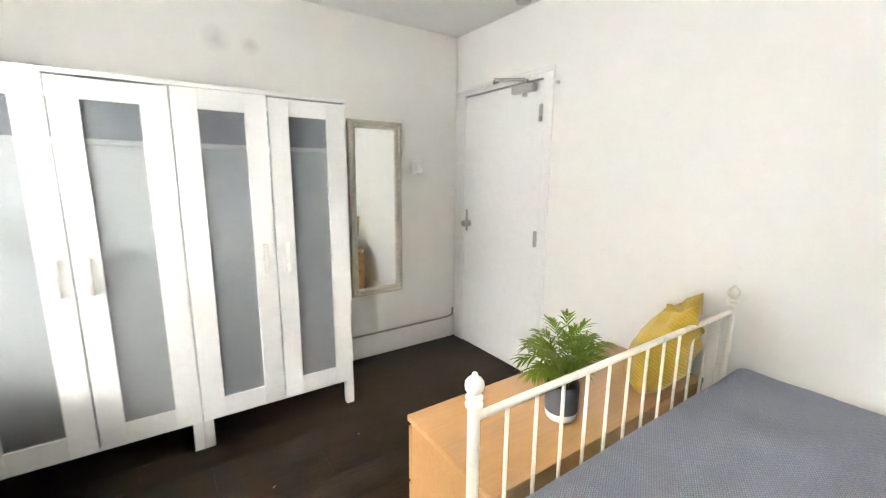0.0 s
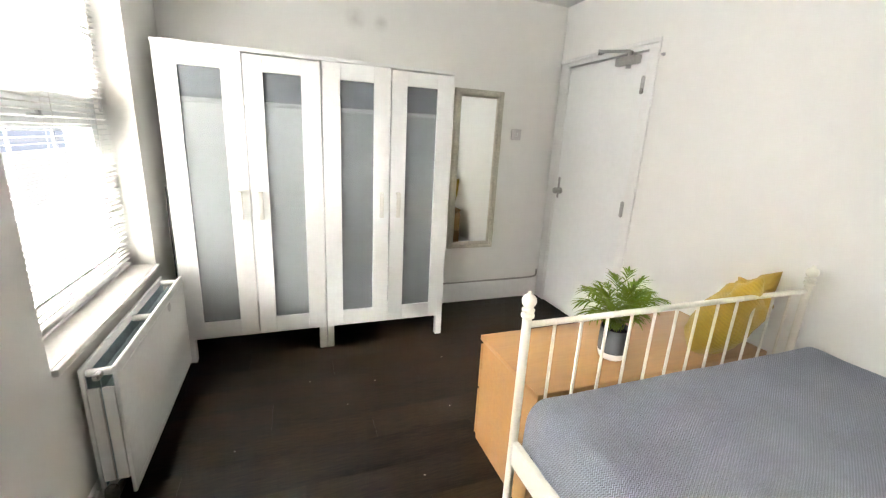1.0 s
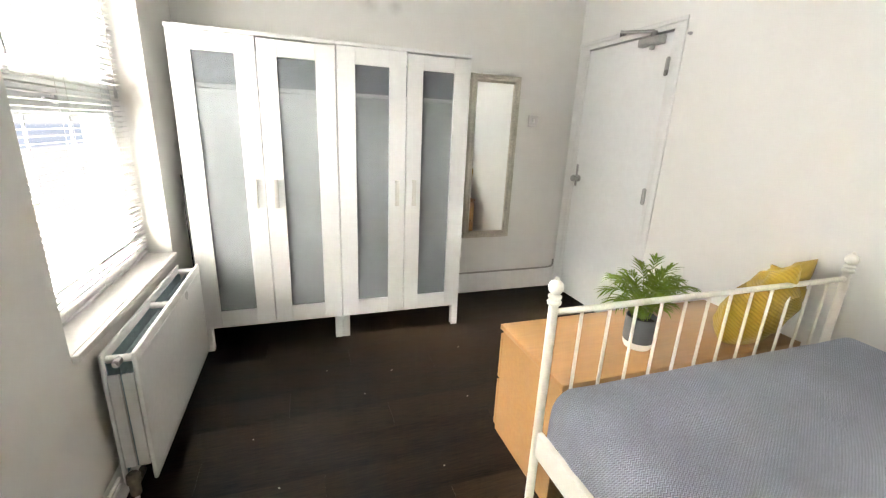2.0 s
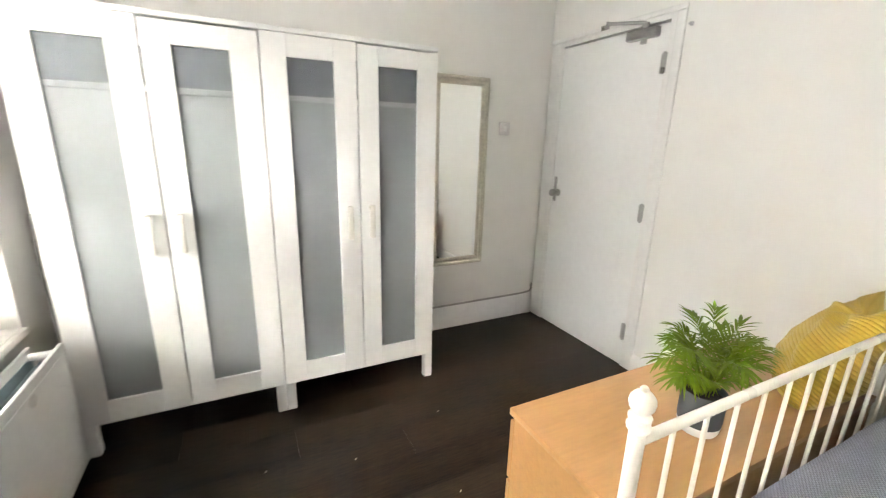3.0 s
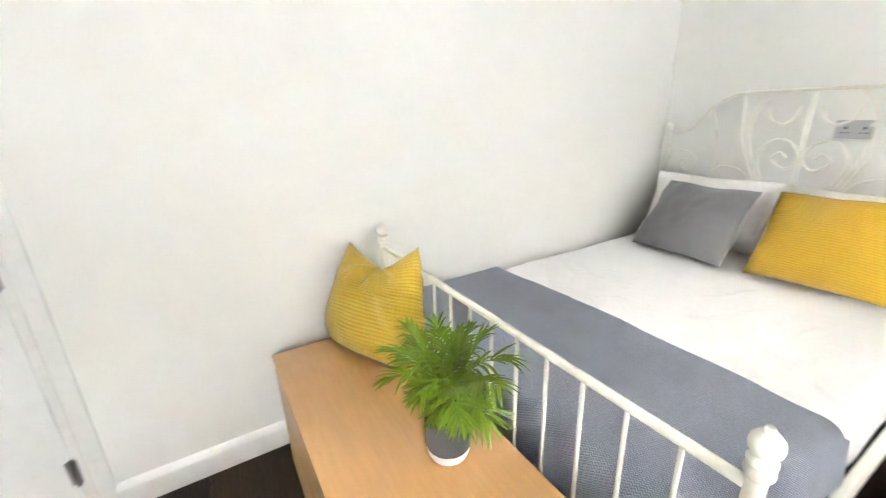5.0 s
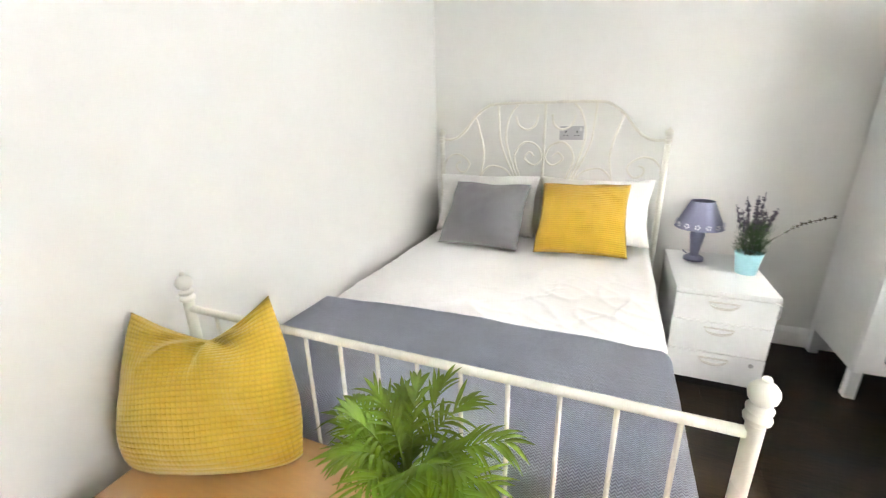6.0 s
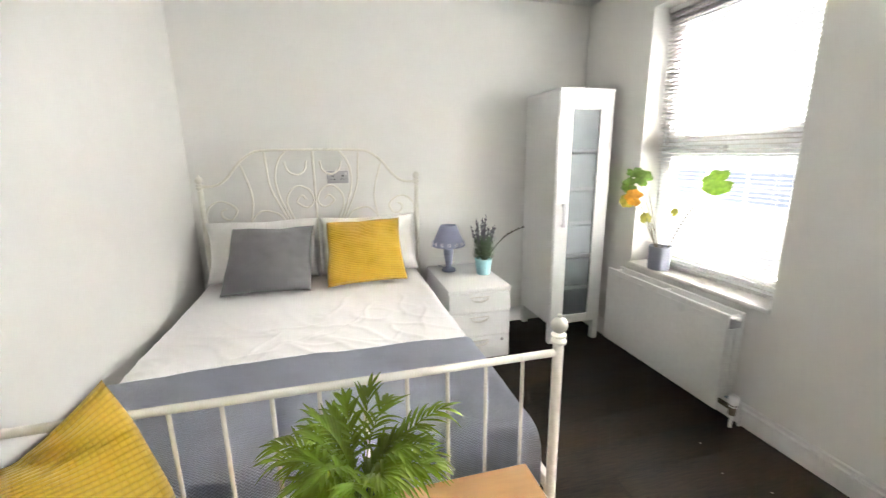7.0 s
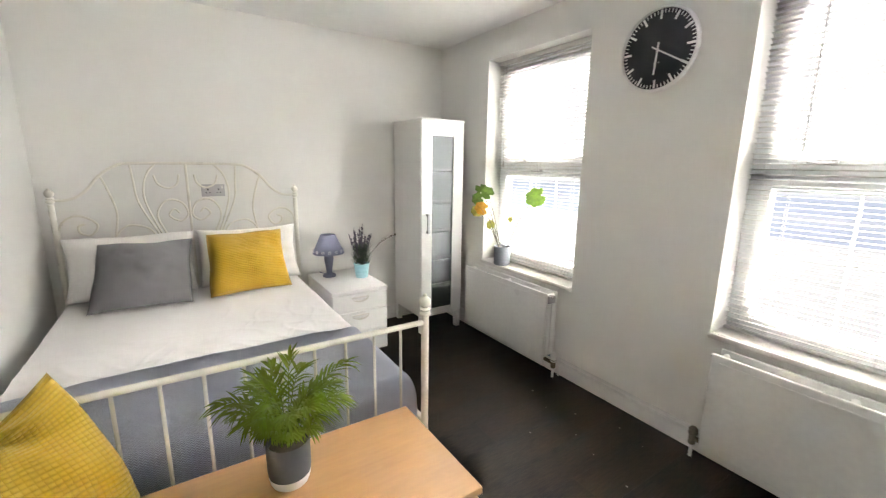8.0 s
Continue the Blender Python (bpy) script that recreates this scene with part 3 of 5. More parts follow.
# ---- radiators ----
def radiator(y0, y1, valve_y, label, capped=False):
    z0, z1, xf, xb = 0.075, 0.60, -0.715, -0.822
    w = thing("radiator", (-0.77, (y0 + y1) / 2, z0), label, "radiator", "radiators under the windows")
    part("front_panel", box(B(), xf - 0.014, xf, y0, y1, z0, z1, 0.006, 3), M_RAD, w)
    part("back_panel", box(B(), xb, xb + 0.014, y0, y1, z0, z1, 0.006, 3), M_RAD, w)
    b = B()
    box(b, xb + 0.0455, xb + 0.0470, y0 + 0.03, y1 - 0.03, z0 + 0.05, z1 - 0.045)
    box(b, xf - 0.0470, xf - 0.0455, y0 + 0.03, y1 - 0.03, z0 + 0.05, z1 - 0.085)
    box(b, xb + 0.0145, xb + 0.0160, y0 + 0.012, y1 - 0.012, z0 + 0.04, z1 - 0.034)
    conv = part("convector", b, M_TEAL, w, "blue-grey convector fins")
    q = B()
    box(q, -0.0130, 0.0152, 0, 0.004, z0 + 0.05, z1 - 0.13)
    fin = bpy.data.meshes.new("fin")
    q.to_mesh(fin)
    q.free()
    fin.materials.append(M_TEAL)
    for i in range(int((y1 - y0 - 0.06) / 0.026)):
        for xc in (xb + 0.0298, xf - 0.0298):
            piece("fin", fin, conv, (xc, y0 + 0.03 + i * 0.026, 0))
    for y in (y0 + 0.028, (y0 + y1) / 2, y1 - 0.028):
        b = B()
        tube(b, [(xb + 0.012, y, z1 - 0.03), (xf - 0.012, y, z1 - 0.03)], 0.014, 12)
        part("header_pipe", b, M_RAD, w)
    end = y0 if abs(valve_y - y0) < abs(valve_y - y1) else y1
    s = -1 if end == y0 else 1
    b = B()
    for xa, xc in ((xb + 0.016, xb + 0.050), (xf - 0.050, xf - 0.016)):
        box(b, xa, xc, end - 0.012 if s > 0 else end, end if s > 0 else end + 0.012, z0 + 0.07, z1 - 0.08, 0.002)
    part("end_plate", b, M_RAD, w)
    b = B()
    xm = (xf + xb) / 2
    tube(b, [(xm, end - s * 0.02, z1 - 0.03), (xm, end + s * 0.012, z1 - 0.03)], 0.013, 8)
    tube(b, [(xm, end + s * 0.012, z1 - 0.03), (xm, end + s * 0.022, z1 - 0.03)], 0.007, 8)
    part("bleed_valve", b, M_CHROME, w)
    b = B()
    tube(b, [(xm, end - s * 0.03, z0 + 0.03), (xm, end + s * 0.045, z0 + 0.03)], 0.013, 12)
    lathe(b, [(0.014, -0.035), (0.017, -0.03), (0.017, 0.018), (0.022, 0.022), (0.021, 0.05), (0.014, 0.058)], (xm, end + s * 0.05, z0 + 0.03), 14)
    valve = part("valve", b, M_DIRTY, w, "tarnished valve with pipe tail")
    if capped:
        cap = [(0.015, 0.010), (0.021, 0.014), (0.0225, 0.045), (0.021, 0.068), (0.016, 0.074), (0.004, 0.075)]
        part("valve_cap", lathe(B(), cap, (xm, end + s * 0.05, z0 + 0.03), 18), M_PLASTIC, valve, "white plastic valve cap")
        part("end_bracket", box(B(), xm - 0.030, xm + 0.030, end - 0.020, end + 0.004, z1 - 0.075, z1 - 0.022, 0.003), M_GREYPL, w, "grey end bracket")
    part("pipe_tail", tube(B(), [(xm, end + s * 0.05, z0 - 0.01), (xm, end + s * 0.05, 0.0)], 0.0085, 10), M_RAD, valve)
    b = B()
    n = int((y1 - y0 - 0.06) / 0.022)
    for i in range(n):
        y = y0 + 0.035 + i * 0.022
        box(b, xf + 0.0001, xf + 0.0016, y, y + 0.012, z0 + 0.032, z0 + 0.037)
        box(b, xf + 0.0001, xf + 0.0016, y, y + 0.012, z1 - 0.040, z1 - 0.035)
    tagged(part("weld_marks", b, M_RAD, w), kind="stuff")
    return w


radiator(1.215, 2.165, 1.215, "white double panel radiator under the wide window")
radiator(-0.74, 0.19, 0.19, "white double panel radiator below the plant's window sill", True)
b = B()
tube(b, [(WEST + 0.030, 0.245, 0.128), (WEST + 0.030, 1.19, 0.128)], 0.0075, 10)
tube(b, [(WEST + 0.030, 0.245, 0.100), (WEST + 0.030, 1.19, 0.100)], 0.0075, 10)
tube(b, [(WEST + 0.030, 0.245, 0.0), (WEST + 0.030, 0.245, 0.128)], 0.008, 10)
tagged(part("heating_pipe", b, M_RAD), "white painted heating pipe along the skirting", "pipe", "", "structure")


# ---- wardrobes and tall cabinet ----
def frame_door(name, x0, x1, z0, z1, gx0, gx1, gz0, gz1, yf, parent, handle_x, handle=None):
    """A door of four flat rails round a frosted pane, its face at yf looking along -y (built there, then turned by its thing)."""
    b = B()
    t = 0.018
    box(b, x0, gx0, yf, yf + t, z0, z1, 0.0015, 1)
    box(b, gx1, x1, yf, yf + t, z0, z1, 0.0015, 1)
    box(b, gx0 + 0.0005, gx1 - 0.0005, yf + 0.0008, yf + t, z0, gz0, 0.0015, 1)
    box(b, gx0 + 0.0005, gx1 - 0.0005, yf + 0.0008, yf + t, gz1, z1, 0.0015, 1)
    d = part(name, b, M_MELA, parent)
    part("pane", box(B(), gx0 - 0.003, gx1 + 0.003, yf + 0.007, yf + 0.011, gz0 - 0.003, gz1 + 0.003), M_FROST, d, "frosted glass pane")
    b = B()
    box(b, handle_x - 0.013, handle_x + 0.013, yf - 0.030, yf - 0.018, 0.882, 1.046, 0.005)
    box(b, handle_x - 0.012, handle_x + 0.012, yf - 0.0185, yf, 0.884, 0.902, 0.003)
    box(b, handle_x - 0.012, handle_x + 0.012, yf - 0.0185, yf, 1.026, 1.044, 0.003)
    part("handle", b, handle or M_HANDLE, d, "grey metal bar handle" if handle else "white plastic bar handle")
    return d


def carcass(w, x0, x1, yf, yb, shelves):
    t = 0.018
    part("side_panel", box(B(), x0, x0 + t, yf + 0.02, yb, 0.15, 1.78, 0.001, 1), M_MELA, w)
    part("side_panel", box(B(), x1 - t, x1, yf + 0.02, yb, 0.15, 1.78, 0.001, 1), M_MELA, w)
    part("top_panel", box(B(), x0 - 0.001, x1 + 0.001, yf - 0.002, yb, 1.7802, 1.80, 0.002, 1), M_MELA, w)
    part("base_panel", box(B(), x0 + t, x1 - t, yf + 0.006, yb, 0.15, 0.168, 0.001, 1), M_MELA, w)
    part("back_panel", box(B(), x0 + t, x1 - t, yb - 0.006, yb, 0.168, 1.78), M_INNER, w)
    for z in shelves:
        part("shelf", box(B(), x0 + t, x1 - t, yf + 0.0115, yb - 0.007, z - 0.011, z + 0.011), M_MELA, w)
    for x in (x0, x1 - 0.045):
        for y in (yf + 0.004, yb - 0.05):
            part("leg", box(B(), x, x + 0.045, y, y + 0.045, 0.0, 0.1498, 0.002, 1), M_MELA, w)


def wardrobe(x0, label, backing_mat):
    yf, yb, wd = 2.27, 2.775, 0.808
    w = thing("wardrobe", (x0 + wd / 2, (yf + yb) / 2, 0), label, "wardrobe", "white wardrobes side by side")
    carcass(w, x0, x0 + wd, yf, yb, (1.525,))
    c = x0 + wd / 2
    for a0, a1 in ((x0 + 0.060, x0 + 0.340), (c + 0.060, c + 0.340)):
        # Dark block added on the shelf to give the pane's top its dark tone
        part("folded_bedding", box(B(), a0, a1, yf + 0.0195, yb - 0.03, 1.5365, 1.745, 0.004), M_DARKIN, w, "dark block added behind the top of the pane")
        # Added board close behind the glass, lightening the pane like a lit interior
        part("hanging_garment", box(B(), a0, a1, yf + 0.0195, yb - 0.05, 0.175, 1.5125, 0.004), backing_mat, w, "long board added behind the lower pane")
        part("shelf_edge", box(B(), a0, a1, yf + 0.0120, yf + 0.0185, 1.514, 1.536, 0.001, 1), M_MELA, w)
    frame_door("door", x0 + 0.002, c - 0.0025, 0.152, 1.778, x0 + 0.104, x0 + 0.300, 0.258, 1.688, yf, w, c - 0.054)
    frame_door("door", c + 0.0035, x0 + wd - 0.003, 0.152, 1.772, c + 0.100, c + 0.296, 0.258, 1.688, yf, w, c + 0.054)
    return w


wardrobe(-0.759, "white two-door wardrobe with pale frosted glass door panes beside the window", M_BACK_PALE)
wardrobe(0.051, "white two-door wardrobe with grey frosted glass door panes beside the mirror", M_BACK_GREY)

# tall single-door cabinet, facing north
cab = thing("tall_cabinet", (-0.55, -1.10, 0), "tall narrow white cabinet with a frosted glass door", "cabinet")
cx0, cx1 = -0.755, -0.345
# built facing -y about its own middle, then turned round
mid = (cx0 + cx1) / 2
carcass(cab, mid - 0.205, mid + 0.205, -1.345, -0.86, (0.42, 0.66, 0.90, 1.14, 1.40))
# Pale boards added between the shelves to lighten the pane's upper part
for z0, z1 in ((0.672, 0.888), (0.912, 1.128), (1.152, 1.388), (1.412, 1.74)):
    part("stored_linen", box(B(), mid - 0.18, mid + 0.18, -1.3245, -0.88, z0, z1 - 0.012, 0.006), M_CABPALE, cab)
# Grey boards added below them for the pane's darker lower part
for z0, z1 in ((0.175, 0.408), (0.432, 0.648)):
    part("stored_linen", box(B(), mid - 0.18, mid + 0.18, -1.3245, -0.88, z0, z1 - 0.012, 0.006), M_CABGREY, cab, "grey board added behind the pane")
frame_door("door", mid - 0.203, mid + 0.203, 0.152, 1.778, mid - 0.103, mid + 0.103, 0.215, 1.668, -1.345, cab, mid - 0.148, M_GREYPL)
cab.location = (mid, -1.1025, 0)
for o in cab.children_recursive:
    if o.parent == cab:
        o.data.transform(Matrix.Translation((-0.55 - mid, 0.0025, 0)))
        for k in o.children:
            k.data.transform(Matrix.Translation((-0.55 - mid, 0.0025, 0)))
cab.rotation_euler = (0, 0, math.pi)


# ---- mirror, switch, sockets, clock ----
mir = thing("wall_mirror", (1.285, NORTH, 0.495), "tall wall mirror in a stepped cream frame", "mirror")
mx0, mx1, mz0, mz1, my = 1.080, 1.500, 0.495, 1.775, NORTH - 0.0015
MPROF = ((0.0, 0.0), (0.0, 0.022), (0.006, 0.030), (0.020, 0.031), (0.024, 0.024), (0.030, 0.022), (0.042, 0.026), (0.050, 0.018), (0.056, 0.010), (0.056, 0.0))
b = B()
corner = ((mx0, mz0, 1, 1), (mx1, mz0, -1, 1), (mx1, mz1, -1, -1), (mx0, mz1, 1, -1))
rings = [[b.verts.new((x + sx * d, my - h, z + sz * d)) for d, h in MPROF] for x, z, sx, sz in corner]
for i in range(4):
    p, q = rings[i], rings[(i + 1) % 4]
    for k in range(len(MPROF) - 1):
        b.faces.new((p[k], q[k], q[k + 1], p[k + 1]))
part("frame", b, M_CREAM, mir, angle=20)
part("mirror_glass", box(B(), mx0 + 0.05, mx1 - 0.05, my - 0.009, my - 0.003, mz0 + 0.05, mz1 - 0.05), M_MIRROR, mir, "silvered mirror glass")

sw = thing("light_switch", (1.648, NORTH, 1.455), "square white plastic light switch on the wall", "switch")
part("plate", box(B(), 1.604, 1.692, NORTH - 0.010, NORTH - 0.0005, 1.411, 1.499, 0.003), M_SWITCH, sw)
part("rocker", box(B(), 1.637, 1.659, NORTH - 0.016, NORTH - 0.010, 1.438, 1.472, 0.002), M_PLASTIC, sw)


def socket(x0, z0, label):
    s = thing("wall_socket", (x0 + 0.073, SOUTH, z0), label, "socket")
    part("plate", box(B(), x0, x0 + 0.147, SOUTH + 0.0005, SOUTH + 0.010, z0, z0 + 0.086, 0.003), M_GREYPL, s)
    for f in (0.27, 0.73):
        b = B()
        cx = x0 + 0.147 * f
        box(b, cx - 0.004, cx + 0.004, SOUTH + 0.0102, SOUTH + 0.0112, z0 + 0.044, z0 + 0.056)
        box(b, cx - 0.015, cx - 0.007, SOUTH + 0.0102, SOUTH + 0.0112, z0 + 0.025, z0 + 0.030)
        box(b, cx + 0.007, cx + 0.015, SOUTH + 0.0102, SOUTH + 0.0112, z0 + 0.025, z0 + 0.030)
        part("outlet_holes", b, M_BLACK, s)
        part("rocker", box(B(), cx - 0.028 if f < 0.5 else cx + 0.016, cx - 0.016 if f < 0.5 else cx + 0.028, SOUTH + 0.010, SOUTH + 0.014, z0 + 0.055, z0 + 0.075, 0.001, 1), M_PLASTIC, s)


socket(1.012, 1.198, "double wall socket behind the headboard")
socket(-0.20, 0.155, "double wall socket low beside the bedside drawers")

ck = thing("wall_clock", (WEST, 0.70, 2.04), "round black wall clock with white ticks and rim", "clock")
CY, CZ = 0.708, 2.036
part("rim", lathe(B(), [(0.190, 0.001), (0.205, 0.004), (0.208, 0.018), (0.203, 0.028), (0.195, 0.030), (0.192, 0.024), (0.191, 0.012)], (WEST, CY, CZ), 56, "x"), M_PLASTIC, ck, "white plastic rim")
part("dial", lathe(B(), [(0.1935, 0.010), (0.1935, 0.0145)], (WEST, CY, CZ), 56, "x"), M_BLACK, ck, "matt black dial")


def clock_bar(b, phi, r0, r1, wd, x):
    d, s = Vector((0, math.sin(phi), math.cos(phi))), Vector((0, math.cos(phi), -math.sin(phi)))
    c = Vector((WEST, CY, CZ))
    pts = [c + d * r + s * k + Vector((q, 0, 0)) for q in (x, x + 0.0015) for r, k in ((r0, -wd / 2), (r1, -wd / 2), (r1, wd / 2), (r0, wd / 2))]
    v = [b.verts.new(p) for p in pts]
    for f in ((0, 1, 2, 3), (7, 6, 5, 4), (0, 4, 5, 1), (1, 5, 6, 2), (2, 6, 7, 3), (3, 7, 4, 0)):
        b.faces.new([v[i] for i in f])


for i in range(12):
    b = B()
    clock_bar(b, 2 * math.pi * i / 12, 0.145, 0.187, 0.0115, 0.0146)
    part("hour_mark", b, M_PLASTIC, ck)
for i in range(60):
    if i % 5:
        b = B()
        clock_bar(b, 2 * math.pi * i / 60, 0.170, 0.187, 0.0045, 0.0146)
        part("minute_mark", b, M_PLASTIC, ck)
b = B()
clock_bar(b, radians(120), -0.035, 0.165, 0.008, 0.021)
part("minute_hand", b, M_PLASTIC, ck)
b = B()
clock_bar(b, radians(184), -0.035, 0.120, 0.010, 0.018)
part("hour_hand", b, M_PLASTIC, ck)
b = B()
for k in (-0.012, 0.010):
    vv = Matrix.Translation((WEST + 0.0154, CY + k, CZ - 0.062)) @ Matrix.Diagonal((0.0012, 0.010, 0.004, 1))
    bmesh.ops.create_cube(b, size=1, matrix=vv)
part("maker_mark", b, M_GREYPL, ck)


# ---- chest of drawers ----
CX0, CX1, CY0, CY1, CTOP = 0.655, 1.865, 0.755, 1.222, 0.538
chest = thing("chest_of_drawers", ((CX0 + CX1) / 2, (CY0 + CY1) / 2, 0), "low oak veneer chest of drawers at the bed's foot", "chest of drawers")
part("top", box(B(), CX0 - 0.004, CX1 + 0.004, CY0 - 0.004, CY1 + 0.004, CTOP - 0.024, CTOP, 0.003), M_OAK, chest)
part("side_panel", box(B(), CX0, CX0 + 0.02, CY0, CY1 - 0.021, 0, CTOP - 0.0245, 0.001, 1), M_OAK, chest)
part("side_panel", box(B(), CX1 - 0.02, CX1, CY0, CY1 - 0.021, 0, CTOP - 0.0245, 0.001, 1), M_OAK, chest)
part("back_panel", box(B(), CX0 + 0.02, CX1 - 0.02, CY0 + 0.002, CY0 + 0.008, 0.02, CTOP - 0.0245), M_OAK, chest)
part("inner_frame", box(B(), CX0 + 0.021, CX1 - 0.021, CY0 + 0.01, CY1 - 0.05, 0.01, CTOP - 0.05), M_GAP, chest)
half = (CX0 + CX1) / 2
for x0, x1 in ((CX0, half - 0.0015), (half + 0.0015, CX1)):
    for z0, z1 in ((0.022, 0.262), (0.275, 0.495)):
        part("drawer_front", box(B(), x0, x1, CY1 - 0.019, CY1, z0, z1, 0.0015, 1), M_OAK, chest)


# ---- bed ----
BX0, BX1, FY, HY = 0.543, 1.940, 0.71, -1.277
bed = thing("double_bed", ((BX0 + BX1) / 2, -0.28, 0), "white metal double bed with scrolled headboard and railed footboard", "bed")


def finial(x, y, z, s=1.0):
    p = [(0.0165, -0.075), (0.0165, -0.070), (0.024, -0.064), (0.0255, -0.056), (0.022, -0.049), (0.0165, -0.046), (0.0235, -0.041), (0.0245, -0.034), (0.018, -0.029),
         (0.013, -0.027), (0.019, -0.022), (0.025, -0.013), (0.0272, -0.002), (0.0255, 0.009), (0.019, 0.018), (0.010, 0.0235), (0.0085, 0.026), (0.009, 0.030), (0.0065, 0.0345), (0.001, 0.036)]
    return lathe(B(), [(r * s, h * s) for r, h in p], (x, y, z), 20)


for x in (BX0, BX1):
    post = part("foot_post", lathe(B(), [(0.014, 0.0), (0.015, 0.03), (0.0150, 0.04), (0.0150, 0.864)], (x, FY, 0), 18), M_STEEL, bed)
    part("finial", finial(x, FY, 0.926, 0.86), M_STEEL, post)
part("foot_rail", tube(B(), [(BX0 + 0.012, FY, 0.842), (BX1 - 0.012, FY, 0.842)], 0.011, 12), M_STEEL, bed)
part("foot_rail", tube(B(), [(BX0 + 0.012, FY, 0.36), (BX1 - 0.012, FY, 0.36)], 0.011, 12), M_STEEL, bed)
for i in range(12):
    x = BX0 + (BX1 - BX0) * (i + 1) / 13
    part("baluster", tube(B(), [(x, FY, 0.355), (x, FY, 0.838)], 0.0055, 8), M_STEEL, bed)
for x in (BX0, BX1):
    part("side_rail", box(B(), x - 0.011, x + 0.011, HY + 0.015, FY - 0.015, 0.325, 0.418, 0.004), M_STEEL, bed)
part("slat_base", box(B(), BX0 + 0.012, BX1 - 0.012, HY + 0.02, FY - 0.02, 0.335, 0.375), M_GAP, bed)
for x in (BX0, BX1):
    post = part("head_post", lathe(B(), [(0.014, 0.0), (0.015, 0.03), (0.0155, 0.04), (0.0155, 1.178)], (x, HY, 0), 18), M_STEEL, bed)
    part("finial", finial(x, HY, 1.246, 0.85), M_STEEL, post)
XC = (BX0 + BX1) / 2
b = B()
arch = [(-0.69, 1.203), (-0.63, 1.203), (-0.575, 1.222), (-0.52, 1.270), (-0.46, 1.345), (-0.385, 1.402), (-0.30, 1.424), (0, 1.427), (0.30, 1.424), (0.385, 1.402), (0.46, 1.345), (0.52, 1.270), (0.575, 1.222), (0.63, 1.203), (0.69, 1.203)]
tube(b, smooth_line([(XC + x, HY, z) for x, z in arch], 6), 0.0085, 10)
part("arch", b, M_STEEL, bed)
part("centre_bar", tube(B(), [(XC, HY, 0.55), (XC, HY, 1.425)], 0.008, 10), M_STEEL, bed)
part("head_rail", tube(B(), [(BX0 + 0.01, HY, 0.55), (BX1 - 0.01, HY, 0.55)], 0.010, 10), M_STEEL, bed)


SCROLLS = (
    ((0.10, 0.80), (0.14, 0.945), (0.185, 1.07), (0.165, 1.15), (0.11, 1.19), (0.04, 1.165), (0.012, 1.09), (0.058, 1.045), (0.12, 1.085), (0.09, 1.126), (0.06, 1.10)),
    ((0.08, 0.78), (0.173, 0.97), (0.241, 1.175), (0.24, 1.292), (0.209, 1.375), (0.17, 1.418)),
    ((0.10, 0.78), (0.186, 0.96), (0.277, 1.174), (0.292, 1.31), (0.30, 1.415)),
    ((0.43, 0.80), (0.419, 0.95), (0.396, 1.12), (0.432, 1.28), (0.455, 1.345)),
    ((0.45, 0.80), (0.426, 0.944), (0.37, 1.02), (0.309, 1.031), (0.235, 1.0), (0.20, 0.93), (0.22, 0.86)),
    ((0.044, 1.355), (0.055, 1.30), (0.09, 1.27), (0.123, 1.268), (0.165, 1.295), (0.183, 1.35)),
    ((0.686, 0.80), (0.686, 0.95), (0.678, 1.04), (0.636, 1.092), (0.576, 1.104), (0.515, 1.07), (0.50, 1.03), (0.538, 0.984), (0.585, 1.0), (0.59, 1.04), (0.56, 1.055)),
)
for s in (-1, 1):
    for line in SCROLLS:
        b = B()
        tube(b, smooth_line([(XC + s * x, HY, z) for x, z in line], 6), 0.0062, 7)
        part("scroll", b, M_STEEL, bed)

# mattress with its fitted sheet
MT = 0.592


def sheet_height(x, y):
    h = 0.006 * noise.noise(Vector((x * 3, y * 3, 1))) + 0.004 * noise.noise(Vector((x * 9 + 2, y * 5, 4)))
    ridge = 1 - abs(noise.noise(Vector((x * 5 + 3, y * 7 + x * 4, 8))))
    h += 0.0065 * ridge ** 10 * math.exp(-((y + 0.12) / 0.30) ** 2)
    for cx, cy, ang, ln, amp, wd in ((1.15, -0.20, 0.55, 0.26, 0.006, 0.010), (1.45, -0.15, 1.1, 0.20, 0.005, 0.009), (1.35, -0.28, 0.2, 0.18, 0.005, 0.010), (0.85, -0.10, 0.9, 0.18, 0.005, 0.009),
                                     (1.0, -0.38, 1.3, 0.20, 0.005, 0.010), (0.72, -0.25, 1.35, 0.25, 0.006, 0.012), (1.62, -0.30, 0.8, 0.18, 0.004, 0.008), (1.25, -0.08, -0.3, 0.2, 0.005, 0.009),
                                     (1.52, -0.02, 0.35, 0.16, 0.005, 0.008), (0.95, -0.02, -0.6, 0.18, 0.005, 0.008), (1.05, -0.30, 0.75, 0.16, 0.006, 0.008), (1.40, -0.05, 0.9, 0.13, 0.005, 0.007),
                                     (1.30, -0.16, 0.65, 0.15, 0.005, 0.008), (1.12, -0.55, 1.2, 0.22, 0.004, 0.012), (0.80, -0.45, 1.45, 0.24, 0.005, 0.012), (1.55, -0.22, 0.1, 0.14, 0.004, 0.007)):
        amp, wd, ln = amp * 0.90, wd * 0.78, ln * 0.70
        u = (x - cx) * math.cos(ang) + (y - cy) * math.sin(ang)
        v = -(x - cx) * math.sin(ang) + (y - cy) * math.cos(ang) + 0.012 * math.sin(u * 23 + cx * 9)
        h += amp * math.exp(-(v / wd) ** 2) * math.exp(-(u / ln) ** 4)
    return h


